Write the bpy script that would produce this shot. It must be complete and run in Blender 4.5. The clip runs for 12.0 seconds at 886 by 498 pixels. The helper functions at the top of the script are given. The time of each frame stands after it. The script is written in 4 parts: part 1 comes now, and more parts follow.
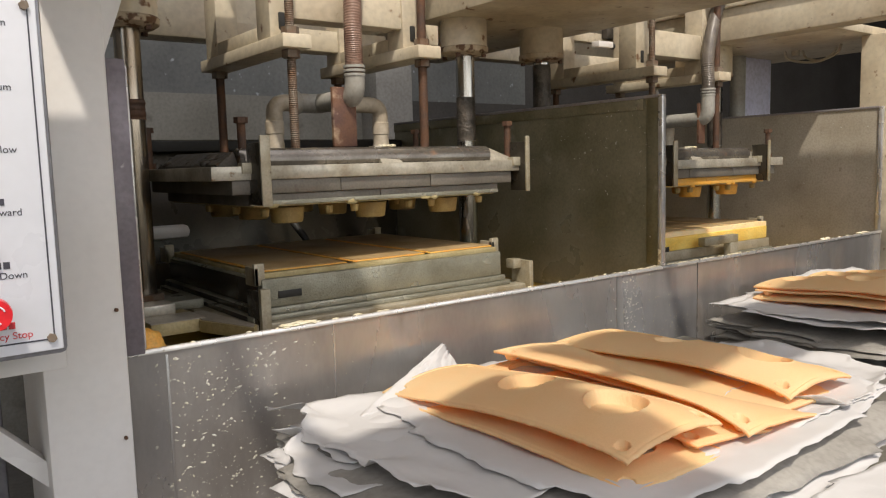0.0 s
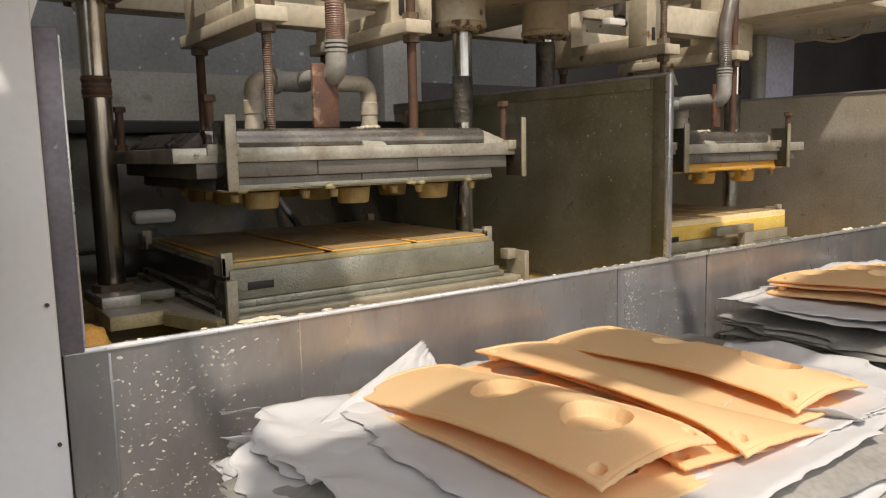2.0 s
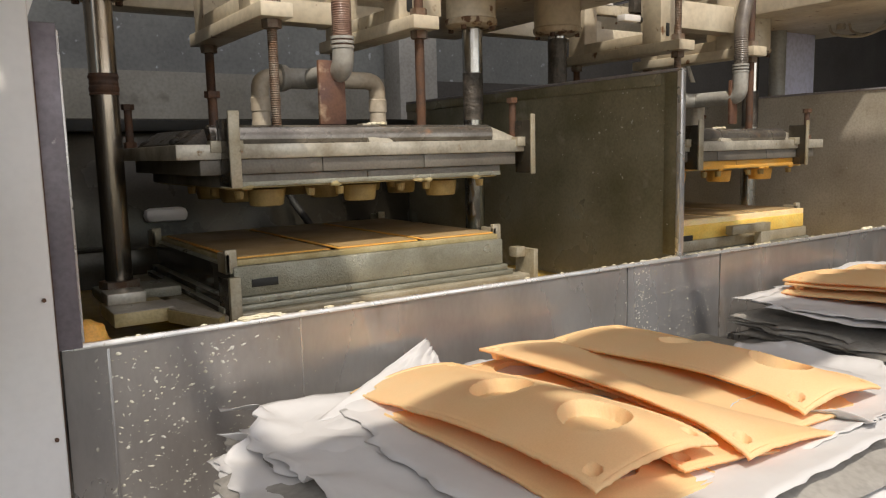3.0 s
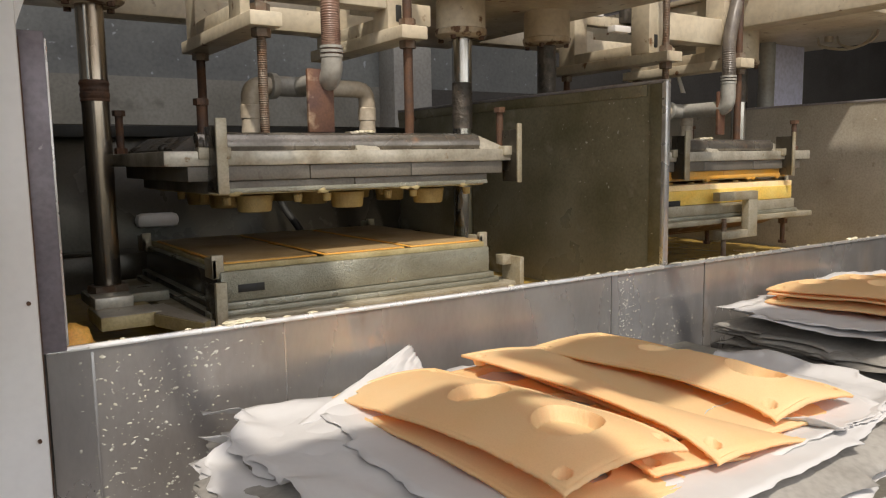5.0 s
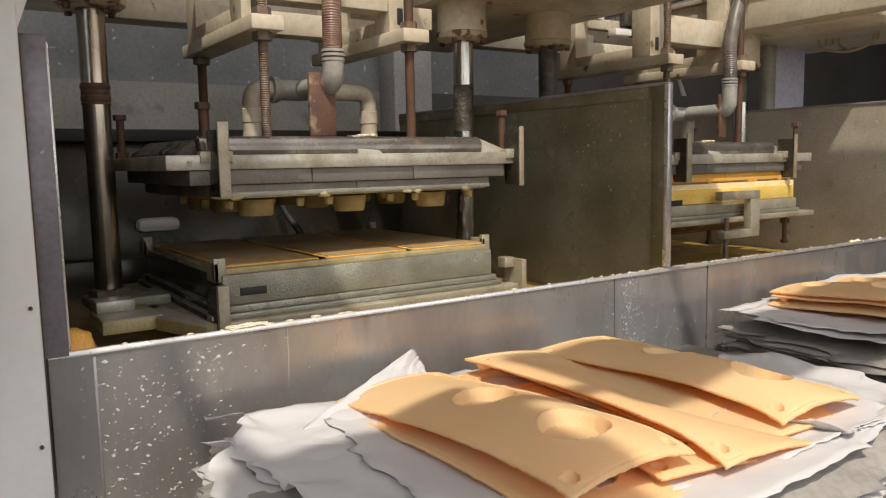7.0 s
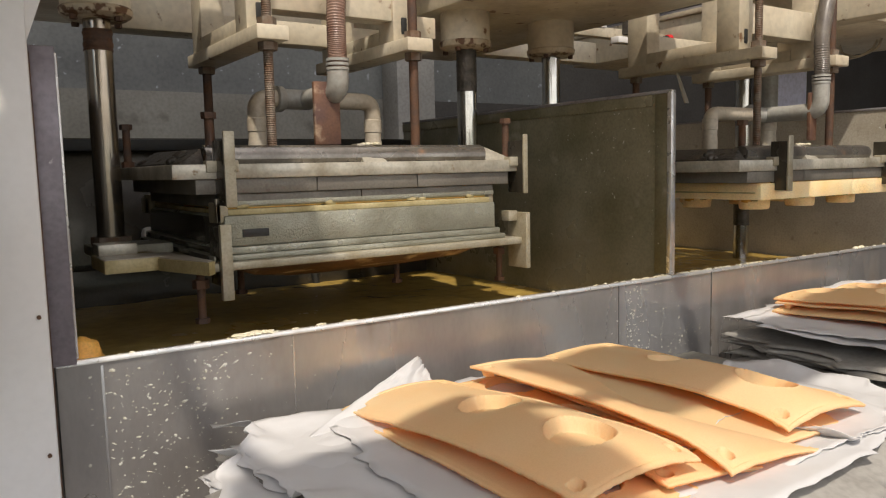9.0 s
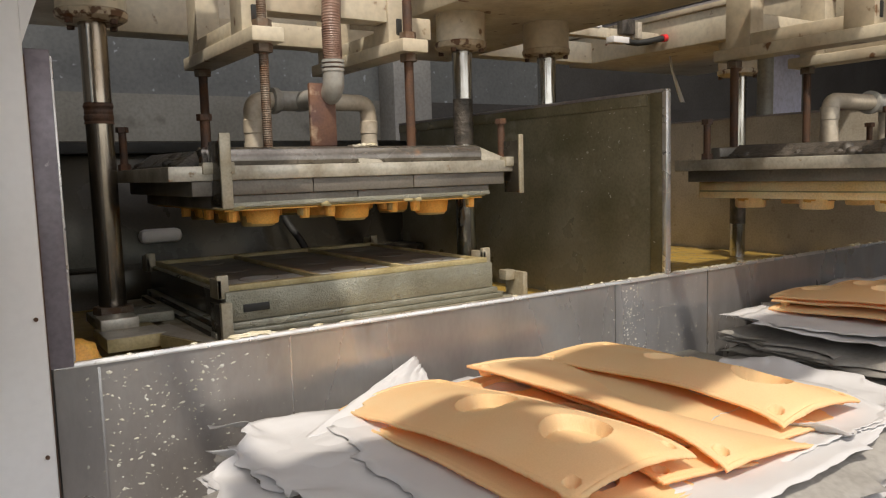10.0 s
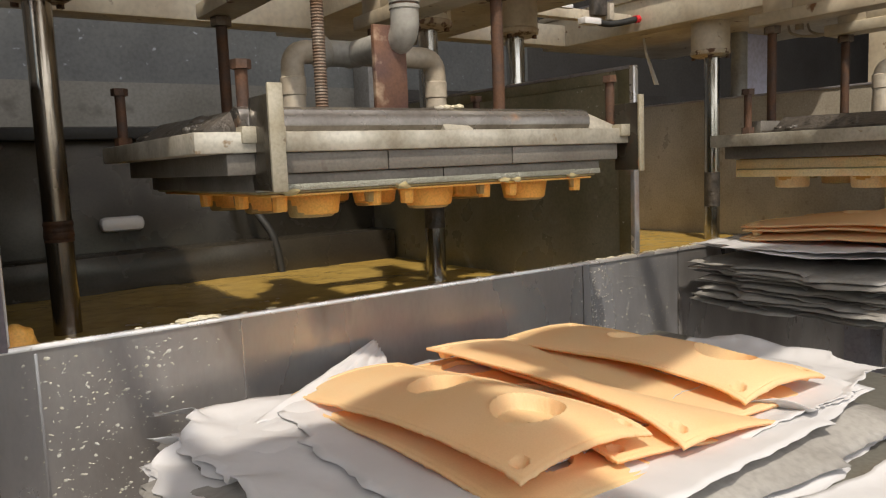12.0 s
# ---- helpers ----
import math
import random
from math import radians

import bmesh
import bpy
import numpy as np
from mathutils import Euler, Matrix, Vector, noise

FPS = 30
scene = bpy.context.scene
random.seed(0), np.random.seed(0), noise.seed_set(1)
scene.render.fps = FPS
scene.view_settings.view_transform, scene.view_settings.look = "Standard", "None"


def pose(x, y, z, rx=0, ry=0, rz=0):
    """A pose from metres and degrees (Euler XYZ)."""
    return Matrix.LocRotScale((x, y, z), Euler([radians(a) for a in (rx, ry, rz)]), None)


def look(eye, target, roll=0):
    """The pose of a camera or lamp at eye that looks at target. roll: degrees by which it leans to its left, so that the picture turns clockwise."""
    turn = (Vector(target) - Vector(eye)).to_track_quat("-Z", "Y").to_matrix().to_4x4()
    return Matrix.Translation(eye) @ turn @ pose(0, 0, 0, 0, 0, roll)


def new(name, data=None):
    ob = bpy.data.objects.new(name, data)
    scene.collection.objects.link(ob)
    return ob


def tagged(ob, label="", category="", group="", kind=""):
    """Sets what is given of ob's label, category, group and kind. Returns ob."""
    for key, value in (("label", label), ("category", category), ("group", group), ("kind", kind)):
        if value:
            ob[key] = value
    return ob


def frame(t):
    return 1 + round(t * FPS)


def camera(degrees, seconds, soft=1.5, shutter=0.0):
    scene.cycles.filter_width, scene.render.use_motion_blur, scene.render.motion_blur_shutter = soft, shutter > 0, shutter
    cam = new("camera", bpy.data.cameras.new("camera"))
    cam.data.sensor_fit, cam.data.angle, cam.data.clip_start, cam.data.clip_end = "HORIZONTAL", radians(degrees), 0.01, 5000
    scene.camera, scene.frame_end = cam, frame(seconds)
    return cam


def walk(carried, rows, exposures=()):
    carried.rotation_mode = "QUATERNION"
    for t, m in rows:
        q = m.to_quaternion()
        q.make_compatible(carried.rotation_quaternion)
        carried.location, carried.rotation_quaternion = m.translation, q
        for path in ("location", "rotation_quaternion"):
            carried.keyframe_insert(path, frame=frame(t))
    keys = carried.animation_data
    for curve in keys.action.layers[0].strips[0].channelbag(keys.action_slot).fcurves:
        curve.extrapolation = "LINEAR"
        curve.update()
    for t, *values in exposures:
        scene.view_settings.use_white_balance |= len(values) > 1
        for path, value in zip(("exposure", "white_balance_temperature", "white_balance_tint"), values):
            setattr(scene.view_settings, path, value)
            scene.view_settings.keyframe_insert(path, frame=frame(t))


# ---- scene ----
cam = camera(60.6, 12.0, soft=1.2)
PATH = [
    (0, (0.061, 0.136, 1.264), (1.256, 1.725, 1.044), -1.6),
    (0.5, (0.062, 0.123, 1.266), (1.244, 1.72, 1.038), -1.6),
    (1, (0.09, 0.172, 1.269), (1.286, 1.758, 1.032), -1.9),
    (1.5, (0.141, 0.215, 1.257), (1.333, 1.802, 1.012), -1.9),
    (2, (0.198, 0.186, 1.26), (1.343, 1.805, 1.0), -1.3),
    (2.5, (0.222, 0.18, 1.253), (1.329, 1.825, 0.988), -1.5),
    (4.5, (0.245, 0.165, 1.25), (1.335, 1.823, 1.003), -1.2),
    (5, (0.244, 0.15, 1.253), (1.351, 1.799, 1.014), -0.9),
    (5.5, (0.241, 0.149, 1.253), (1.357, 1.792, 1.023), -0.9),
    (6, (0.238, 0.151, 1.253), (1.354, 1.796, 1.029), -0.9),
    (6.5, (0.238, 0.154, 1.253), (1.351, 1.8, 1.029), -0.9),
    (7, (0.242, 0.158, 1.251), (1.35, 1.807, 1.023), -1.1),
    (9, (0.236, 0.155, 1.253), (1.339, 1.81, 1.044), -1.3),
    (9.5, (0.237, 0.15, 1.251), (1.343, 1.804, 1.045), -1.5),
    (10, (0.237, 0.149, 1.251), (1.344, 1.802, 1.045), -1.7),
    (10.5, (0.237, 0.147, 1.251), (1.343, 1.801, 1.046), -1.7),
    (11, (0.238, 0.147, 1.248), (1.346, 1.799, 1.042), -1.9),
    (11.5, (0.25, 0.145, 1.24), (1.365, 1.79, 1.024), -2.1),
    (12, (0.3, 0.154, 1.221), (1.436, 1.784, 0.994), -2.3),
]
walk(cam, [(t, look(eye, target, roll)) for t, eye, target, roll in PATH])

# ---- light ----
SUN_WAY = Vector((0.28, 0.46, -0.84)).normalized()      # the way the sunlight travels
sun = new("sun", bpy.data.lights.new("sun", "SUN"))
sun.data.energy, sun.data.angle, sun.data.color = 3.45, radians(1.6), (1.0, 0.90, 0.78)
sun.matrix_world = look((0, 0, 0), SUN_WAY)
world = bpy.data.worlds.new("world")
scene.world = world
world.use_nodes = True
sky = world.node_tree.nodes.new("ShaderNodeTexSky")
sky.sky_type, sky.sun_disc = "NISHITA", False
sky.sun_elevation = math.asin(-SUN_WAY.z)
sky.sun_rotation = math.atan2(-SUN_WAY.x, -SUN_WAY.y)
world.node_tree.links.new(sky.outputs[0], world.node_tree.nodes["Background"].inputs[0])
world.node_tree.nodes["Background"].inputs[1].default_value = 0.10
# added area lamp fills in for sky light through the unseen bay
bay = new("bay_daylight", bpy.data.lights.new("bay_daylight", "AREA"))
bay.data.shape, bay.data.size, bay.data.size_y, bay.data.energy = "RECTANGLE", 7.6, 4.2, 140
bay.data.color = (1.0, 0.89, 0.775)
bay.matrix_world = look((0.6, -1.05, 3.45), (0.8, 3.0, 1.5))
scene.view_settings.exposure = 0.0


# ---- materials ----
def translucent(mat, colour, share):
    """Lets some light through a thin sheet."""
    n, l = mat.node_tree.nodes, mat.node_tree.links
    t, mix = n.new("ShaderNodeBsdfTranslucent"), n.new("ShaderNodeMixShader")
    t.inputs[0].default_value = (*colour, 1)
    mix.inputs[0].default_value = share
    l.new(n["Principled BSDF"].outputs[0], mix.inputs[1])
    l.new(t.outputs[0], mix.inputs[2])
    l.new(mix.outputs[0], n["Material Output"].inputs[0])


def material(name, base, rough=0.5, metal=0.0, second=None, patch=6.0, amount=0.5, grain=120.0, bump=0.15, bump_size=0.002,
             spots=None, spot_scale=30.0, spot_level=0.66, rough_var=0.12, stretch=(1, 1, 1), sss=0.0, detail=6.0, spot_soft=0.06, fleck=0.35):
    """A surface with broad patches of a second colour, fine grain, relief and scattered spots."""
    mat = bpy.data.materials.new(name)
    mat.use_nodes = True
    n, l = mat.node_tree.nodes, mat.node_tree.links
    p = n["Principled BSDF"]
    coord, mapping = n.new("ShaderNodeTexCoord"), n.new("ShaderNodeMapping")
    mapping.inputs["Scale"].default_value = stretch
    l.new(coord.outputs["Object"], mapping.inputs[0])
    info = n.new("ShaderNodeObjectInfo")
    shift = n.new("ShaderNodeVectorMath")
    shift.operation = "MULTIPLY_ADD"
    comb = n.new("ShaderNodeCombineXYZ")
    for k in range(3):
        l.new(info.outputs["Random"], comb.inputs[k])
    shift.inputs[1].default_value = (3.7, 5.3, 2.9)
    l.new(comb.outputs[0], shift.inputs[0])
    l.new(mapping.outputs[0], shift.inputs[2])
    big, fine = n.new("ShaderNodeTexNoise"), n.new("ShaderNodeTexNoise")
    big.inputs["Scale"].default_value, big.inputs["Detail"].default_value = patch, detail
    fine.inputs["Scale"].default_value, fine.inputs["Detail"].default_value = grain, 4
    for t in (big, fine):
        l.new(shift.outputs[0], t.inputs["Vector"])
    ramp = n.new("ShaderNodeValToRGB")
    ramp.color_ramp.elements[0].position, ramp.color_ramp.elements[1].position = 0.36, 0.68
    ramp.color_ramp.elements[0].color = (*base, 1)
    other = second or tuple(c * 0.75 for c in base)
    ramp.color_ramp.elements[1].color = tuple(b + (o - b) * min(1, amount * 2) for b, o in zip(base, other)) + (1,)
    l.new(big.outputs[0], ramp.inputs[0])
    col = n.new("ShaderNodeMix")
    col.data_type, col.blend_type = "RGBA", "MULTIPLY"
    col.inputs[0].default_value = fleck
    l.new(ramp.outputs[0], col.inputs[6])
    grey = n.new("ShaderNodeValToRGB")
    grey.color_ramp.elements[0].position, grey.color_ramp.elements[1].position = 0.3, 0.6
    grey.color_ramp.elements[0].color = (0.45, 0.45, 0.45, 1)
    l.new(fine.outputs[0], grey.inputs[0])
    l.new(grey.outputs[0], col.inputs[7])
    out = col.outputs[2]
    rsum = n.new("ShaderNodeMapRange")
    rsum.inputs[3].default_value, rsum.inputs[4].default_value = max(0.03, rough - rough_var), min(1, rough + rough_var)
    rsum.inputs[1].default_value, rsum.inputs[2].default_value = 0.3, 0.7
    l.new(big.outputs[0], rsum.inputs[0])
    rough_out = rsum.outputs[0]
    if spots:
        sp = n.new("ShaderNodeTexNoise")
        sp.inputs["Scale"].default_value, sp.inputs["Detail"].default_value = spot_scale, 5
        l.new(shift.outputs[0], sp.inputs["Vector"])
        mask = n.new("ShaderNodeMapRange")
        mask.inputs[1].default_value, mask.inputs[2].default_value = spot_level, spot_level + spot_soft
        l.new(sp.outputs[0], mask.inputs[0])
        mix = n.new("ShaderNodeMix")
        mix.data_type = "RGBA"
        l.new(mask.outputs[0], mix.inputs[0])
        l.new(out, mix.inputs[6])
        mix.inputs[7].default_value = (*spots, 1)
        out = mix.outputs[2]
        if metal > 0.1:
            dull = n.new("ShaderNodeMapRange")
            dull.inputs[3].default_value, dull.inputs[4].default_value = metal, 0.0
            l.new(mask.outputs[0], dull.inputs[0])
            l.new(dull.outputs[0], p.inputs["Metallic"])
    l.new(out, p.inputs["Base Color"])
    l.new(rough_out, p.inputs["Roughness"])
    if not (spots and metal > 0.1):
        p.inputs["Metallic"].default_value = metal
    if sss:
        p.inputs["Subsurface Weight"].default_value = sss
        p.inputs["Subsurface Radius"].default_value = (0.02, 0.008, 0.003)
        p.inputs["Subsurface Scale"].default_value = 0.6
    if bump:
        b = n.new("ShaderNodeBump")
        b.inputs["Strength"].default_value, b.inputs["Distance"].default_value = bump, bump_size
        l.new(fine.outputs[0], b.inputs["Height"])
        l.new(b.outputs[0], p.inputs["Normal"])
    return mat


M = {}
M["stainless"] = material("stainless", (0.55, 0.535, 0.52), 0.30, 0.70, (0.32, 0.295, 0.275), 5, 0.65, 160, 0.02, 0.001, (0.15, 0.115, 0.085), 8, 0.60, rough_var=0.12, stretch=(1, 1, 0.38), fleck=0.14, spot_soft=0.14, detail=10.0)
M["stainless_bright"] = material("stainless_bright", (0.64, 0.64, 0.65), 0.27, 0.68, (0.36, 0.35, 0.345), 6, 0.65, 160, 0.02, 0.001, (0.30, 0.25, 0.19), 16, 0.68, stretch=(1, 1, 0.28), fleck=0.06, spot_soft=0.1)
M["rim_edge"] = material("rim_edge", (0.84, 0.83, 0.81), 0.28, 0.7, (0.66, 0.63, 0.58), 14, 0.5, 90, 0.05, 0.001, (0.36, 0.31, 0.22), 50, 0.69, fleck=0.08)
M["rim_steel"] = material("rim_steel", (0.82, 0.81, 0.80), 0.24, 0.65, (0.55, 0.53, 0.50), 12, 0.5, 90, 0.08, 0.001, (0.30, 0.25, 0.17), 60, 0.66, fleck=0.15)
M["tank_dark"] = material("tank_dark", (0.31, 0.285, 0.20), 0.36, 0.4, (0.17, 0.155, 0.088), 4.5, 0.8, 140, 0.10, 0.001, (0.42, 0.40, 0.33), 11, 0.62, spot_soft=0.2, detail=9.0, rough_var=0.14)
# near-black steel: the shade inside the first bay is put into its colour
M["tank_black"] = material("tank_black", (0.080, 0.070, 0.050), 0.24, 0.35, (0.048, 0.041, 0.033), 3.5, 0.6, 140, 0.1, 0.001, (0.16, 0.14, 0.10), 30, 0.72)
M["fleck"] = material("dried_white_fleck", (0.56, 0.55, 0.50), 0.8, 0.0, (0.56, 0.53, 0.42), 60, 0.6, 300, 0.3, 0.001)
M["tank_grey"] = material("tank_grey", (0.50, 0.46, 0.385), 0.38, 0.25, (0.36, 0.32, 0.25), 5.0, 0.7, 140, 0.10, 0.001, (0.27, 0.235, 0.18), 26, 0.65, spot_soft=0.1, detail=9.0)
M["worn_rod"] = material("worn_rod", (0.40, 0.36, 0.31), 0.22, 0.95, (0.30, 0.235, 0.17), 12, 0.7, 60, 0.02, 0.001, (0.16, 0.07, 0.035), 18, 0.62, stretch=(1, 1, 0.3), spot_soft=0.12)
M["blue_sheet"] = material("pale_blue_sheet", (0.78, 0.79, 0.98), 0.5, 0.0, (0.72, 0.73, 0.92), 3, 0.5, 60, 0.02, 0.001)
M["cream"] = material("cream_paint", (0.69, 0.62, 0.475), 0.42, 0.0, (0.52, 0.435, 0.31), 6, 0.7, 60, 0.08, 0.001, (0.19, 0.095, 0.04), 22, 0.655, fleck=0.26, detail=9.0)
M["cream_rust"] = material("rust_flaked_cream", (0.60, 0.53, 0.40), 0.5, 0.0, (0.45, 0.34, 0.22), 16, 0.7, 90, 0.3, 0.002, (0.13, 0.065, 0.03), 30, 0.53, spot_soft=0.05)
M["white_paint"] = material("white_paint", (0.80, 0.785, 0.765), 0.38, 0.0, (0.75, 0.725, 0.69), 4, 0.5, 70, 0.05, 0.001, (0.25, 0.15, 0.08), 42, 0.765, fleck=0.06)
M["grey_steel"] = material("grey_steel", (0.40, 0.38, 0.40), 0.42, 0.5, (0.28, 0.26, 0.28), 8, 0.5, 120, 0.1, 0.001, (0.14, 0.08, 0.05), 40, 0.70)
M["purple_steel"] = material("purplish_steel", (0.24, 0.215, 0.24), 0.4, 0.4, (0.17, 0.15, 0.165), 8, 0.5, 120, 0.1, 0.001, (0.50, 0.47, 0.44), 45, 0.70)
M["chrome"] = material("chrome", (0.52, 0.51, 0.49), 0.2, 1.0, (0.45, 0.44, 0.42), 9, 0.4, 60, 0.0, 0.001, (0.18, 0.13, 0.08), 22, 0.66, stretch=(1, 1, 0.3))
M["tube_steel"] = material("tube_steel", (0.30, 0.28, 0.25), 0.28, 0.7, (0.17, 0.15, 0.13), 10, 0.6, 140, 0.1, 0.001, (0.30, 0.15, 0.065), 12, 0.62, spot_soft=0.12)
M["rust"] = material("rusty_iron", (0.085, 0.052, 0.038), 0.7, 0.25, (0.15, 0.075, 0.04), 30, 0.6, 240, 0.5, 0.002)
# rust colours are its own; the large pale spots imitate a sunlit patch
M["rust_plate"] = material("rusty_plate", (0.12, 0.065, 0.055), 0.6, 0.2, (0.22, 0.11, 0.06), 14, 0.7, 200, 0.25, 0.001, (0.60, 0.46, 0.32), 15, 0.55, spot_soft=0.14)
M["bolt"] = material("dull_bolt", (0.22, 0.18, 0.14), 0.65, 0.25, (0.16, 0.09, 0.05), 40, 0.6, 250, 0.3, 0.001)
M["aluminium"] = material("cast_aluminium", (0.44, 0.435, 0.355), 0.34, 0.5, (0.27, 0.262, 0.20), 9, 0.6, 300, 0.7, 0.003, (0.20, 0.19, 0.15), 24, 0.64, spot_soft=0.1)
M["alu_plate"] = material("aluminium_plate", (0.60, 0.57, 0.485), 0.42, 0.35, (0.33, 0.295, 0.225), 12, 0.6, 150, 0.1, 0.001, (0.25, 0.17, 0.09), 40, 0.68)
M["mould_grey"] = material("mould_grey", (0.25, 0.231, 0.198), 0.5, 0.3, (0.165, 0.15, 0.128), 8, 0.6, 200, 0.3, 0.002, (0.12, 0.10, 0.08), 26, 0.67)
M["seal"] = material("pulp_stained_edge", (0.52, 0.44, 0.24), 0.6, 0.1, (0.36, 0.29, 0.13), 18, 0.6, 180, 0.3, 0.001)
M["brackets"] = material("bracket_steel", (0.50, 0.46, 0.36), 0.5, 0.4, (0.34, 0.29, 0.19), 14, 0.6, 200, 0.15, 0.001, (0.16, 0.12, 0.07), 34, 0.69)
M["plug"] = material("pulp_coated_plug", (0.42, 0.31, 0.12), 0.6, 0.0, (0.26, 0.18, 0.07), 20, 0.7, 220, 0.4, 0.002)
M["orange_coat"] = material("orange_pulp_coat", (0.80, 0.40, 0.05), 0.5, 0.0, (0.66, 0.40, 0.12), 12, 0.6, 220, 0.4, 0.002)
M["wet_pulp"] = material("wet_orange_pulp", (0.88, 0.50, 0.12), 0.5, 0.0, (0.78, 0.38, 0.07), 14, 0.5, 260, 0.4, 0.002, sss=0.15)
M["cream_pulp"] = material("pale_wet_pulp", (0.98, 0.80, 0.48), 0.5, 0.0, (0.96, 0.68, 0.32), 12, 0.5, 260, 0.4, 0.002, sss=0.15)
M["brown_pulp"] = material("shaded_brown_pulp", (0.44, 0.32, 0.17), 0.5, 0.0, (0.30, 0.20, 0.085), 8, 0.6, 260, 0.4, 0.002)
M["yellow_pulp"] = material("yellow_pulp", (0.90, 0.72, 0.24), 0.5, 0.0, (0.84, 0.52, 0.08), 7, 0.5, 240, 0.3, 0.002, sss=0.1)
M["dry_pulp"] = material("dry_orange_pulp", (0.98, 0.84, 0.48), 0.75, 0.0, (0.97, 0.76, 0.385), 6, 0.4, 420, 0.35, 0.0012, fleck=0.12)
M["crumb"] = material("pale_pulp_crumbs", (0.74, 0.70, 0.56), 0.8, 0.0, (0.66, 0.58, 0.36), 40, 0.6, 300, 0.4, 0.002)
M["paper"] = material("torn_white_paper", (0.72, 0.715, 0.715), 0.65, 0.0, (0.64, 0.63, 0.625), 5, 0.5, 40, 0.22, 0.004, (0.62, 0.57, 0.48), 7, 0.74, spot_soft=0.1, fleck=0.08)
M["grey_paper"] = material("damp_grey_paper", (0.36, 0.345, 0.315), 0.7, 0.0, (0.25, 0.235, 0.21), 7, 0.6, 90, 0.25, 0.002)
translucent(M["dry_pulp"], (1.0, 0.46, 0.085), 0.39)
translucent(M["paper"], (0.9, 0.88, 0.86), 0.18)
M["table"] = material("table_plate", (0.40, 0.39, 0.34), 0.35, 0.6, (0.28, 0.265, 0.22), 6, 0.6, 120, 0.1, 0.001, (0.18, 0.16, 0.11), 20, 0.66)
M["pvc"] = material("dirty_pvc", (0.56, 0.50, 0.40), 0.4, 0.0, (0.42, 0.35, 0.26), 10, 0.6, 90, 0.05, 0.001, (0.35, 0.24, 0.14), 30, 0.70)
M["grey_pvc"] = material("grey_pvc", (0.42, 0.42, 0.39), 0.4, 0.0, (0.33, 0.31, 0.27), 10, 0.6, 90, 0.05, 0.001)
M["hose"] = material("brown_hose", (0.20, 0.115, 0.085), 0.4, 0.0, (0.30, 0.20, 0.15), 18, 0.6, 150, 0.1, 0.001)
M["dark_hose"] = material("dark_hose", (0.11, 0.095, 0.08), 0.4, 0.0, (0.2, 0.17, 0.14), 18, 0.6, 150, 0.1, 0.001)
M["slurry"] = material("pulp_slurry", (0.58, 0.395, 0.105), 0.2, 0.0, (0.44, 0.285, 0.065), 3.2, 0.7, 26, 0.25, 0.006, (0.62, 0.46, 0.12), 5.0, 0.60, spot_soft=0.2)
M["mesh_white"] = material("forming_mesh", (0.60, 0.60, 0.57), 0.45, 0.3, (0.46, 0.45, 0.41), 10, 0.5, 500, 0.5, 0.001)
M["dark_void"] = material("black_rubber_and_holes", (0.03, 0.03, 0.028), 0.6, 0.0, None, 6, 0.5, 120, 0.1, 0.001)
M["dark_grease"] = material("dark_grease", (0.05, 0.045, 0.038), 0.45, 0.3, (0.14, 0.12, 0.10), 30, 0.7, 140, 0.8, 0.004)
M["panel_face"] = material("panel_face", (0.74, 0.76, 0.82), 0.35, 0.0, (0.71, 0.73, 0.78), 4, 0.5, 60, 0.02, 0.001, fleck=0.05)
M["panel_case"] = material("panel_case", (0.36, 0.365, 0.40), 0.4, 0.5, (0.28, 0.28, 0.31), 8, 0.5, 120, 0.05, 0.001)
M["ink"] = material("dark_ink", (0.06, 0.06, 0.08), 0.5, 0.0, None, 6, 0.3, 60, 0.0)
M["red_ink"] = material("red_ink", (0.62, 0.05, 0.06), 0.5, 0.0, None, 6, 0.3, 60, 0.0)
M["red"] = material("red_plastic", (0.75, 0.03, 0.04), 0.25, 0.0, (0.66, 0.02, 0.03), 8, 0.4, 60, 0.0)
M["green"] = material("green_plastic", (0.02, 0.22, 0.12), 0.3, 0.0, None, 8, 0.4, 60, 0.0)
M["concrete"] = material("wet_concrete", (0.22, 0.21, 0.20), 0.5, 0.0, (0.14, 0.135, 0.13), 2, 0.6, 60, 0.3, 0.003)
M["wall_blue"] = material("grey_blue_wall", (0.215, 0.218, 0.205), 0.6, 0.0, (0.145, 0.147, 0.142), 2.5, 0.7, 50, 0.15, 0.002, (0.42, 0.44, 0.46), 24, 0.66)
M["wall_white"] = material("dirty_white_wall", (0.46, 0.44, 0.40), 0.7, 0.0, (0.34, 0.32, 0.285), 2.5, 0.6, 60, 0.2, 0.002, (0.22, 0.20, 0.18), 9, 0.66, spot_soft=0.1)
M["wall_stained"] = material("stained_white_wall", (0.30, 0.285, 0.245), 0.7, 0.0, (0.20, 0.187, 0.155), 2.2, 0.7, 60, 0.2, 0.002, (0.13, 0.115, 0.095), 7, 0.60, spot_soft=0.16, detail=9.0)
# very dark base colour stands for the unlit depth of the hall
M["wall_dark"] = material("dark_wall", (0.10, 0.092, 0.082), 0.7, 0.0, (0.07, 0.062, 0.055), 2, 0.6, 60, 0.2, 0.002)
M["ceiling"] = material("ceiling_sheet", (0.42, 0.42, 0.42), 0.6, 0.0, (0.35, 0.35, 0.34), 2, 0.6, 60, 0.1, 0.002)
# ---- mesh tools ----
def B():
    return bmesh.new()


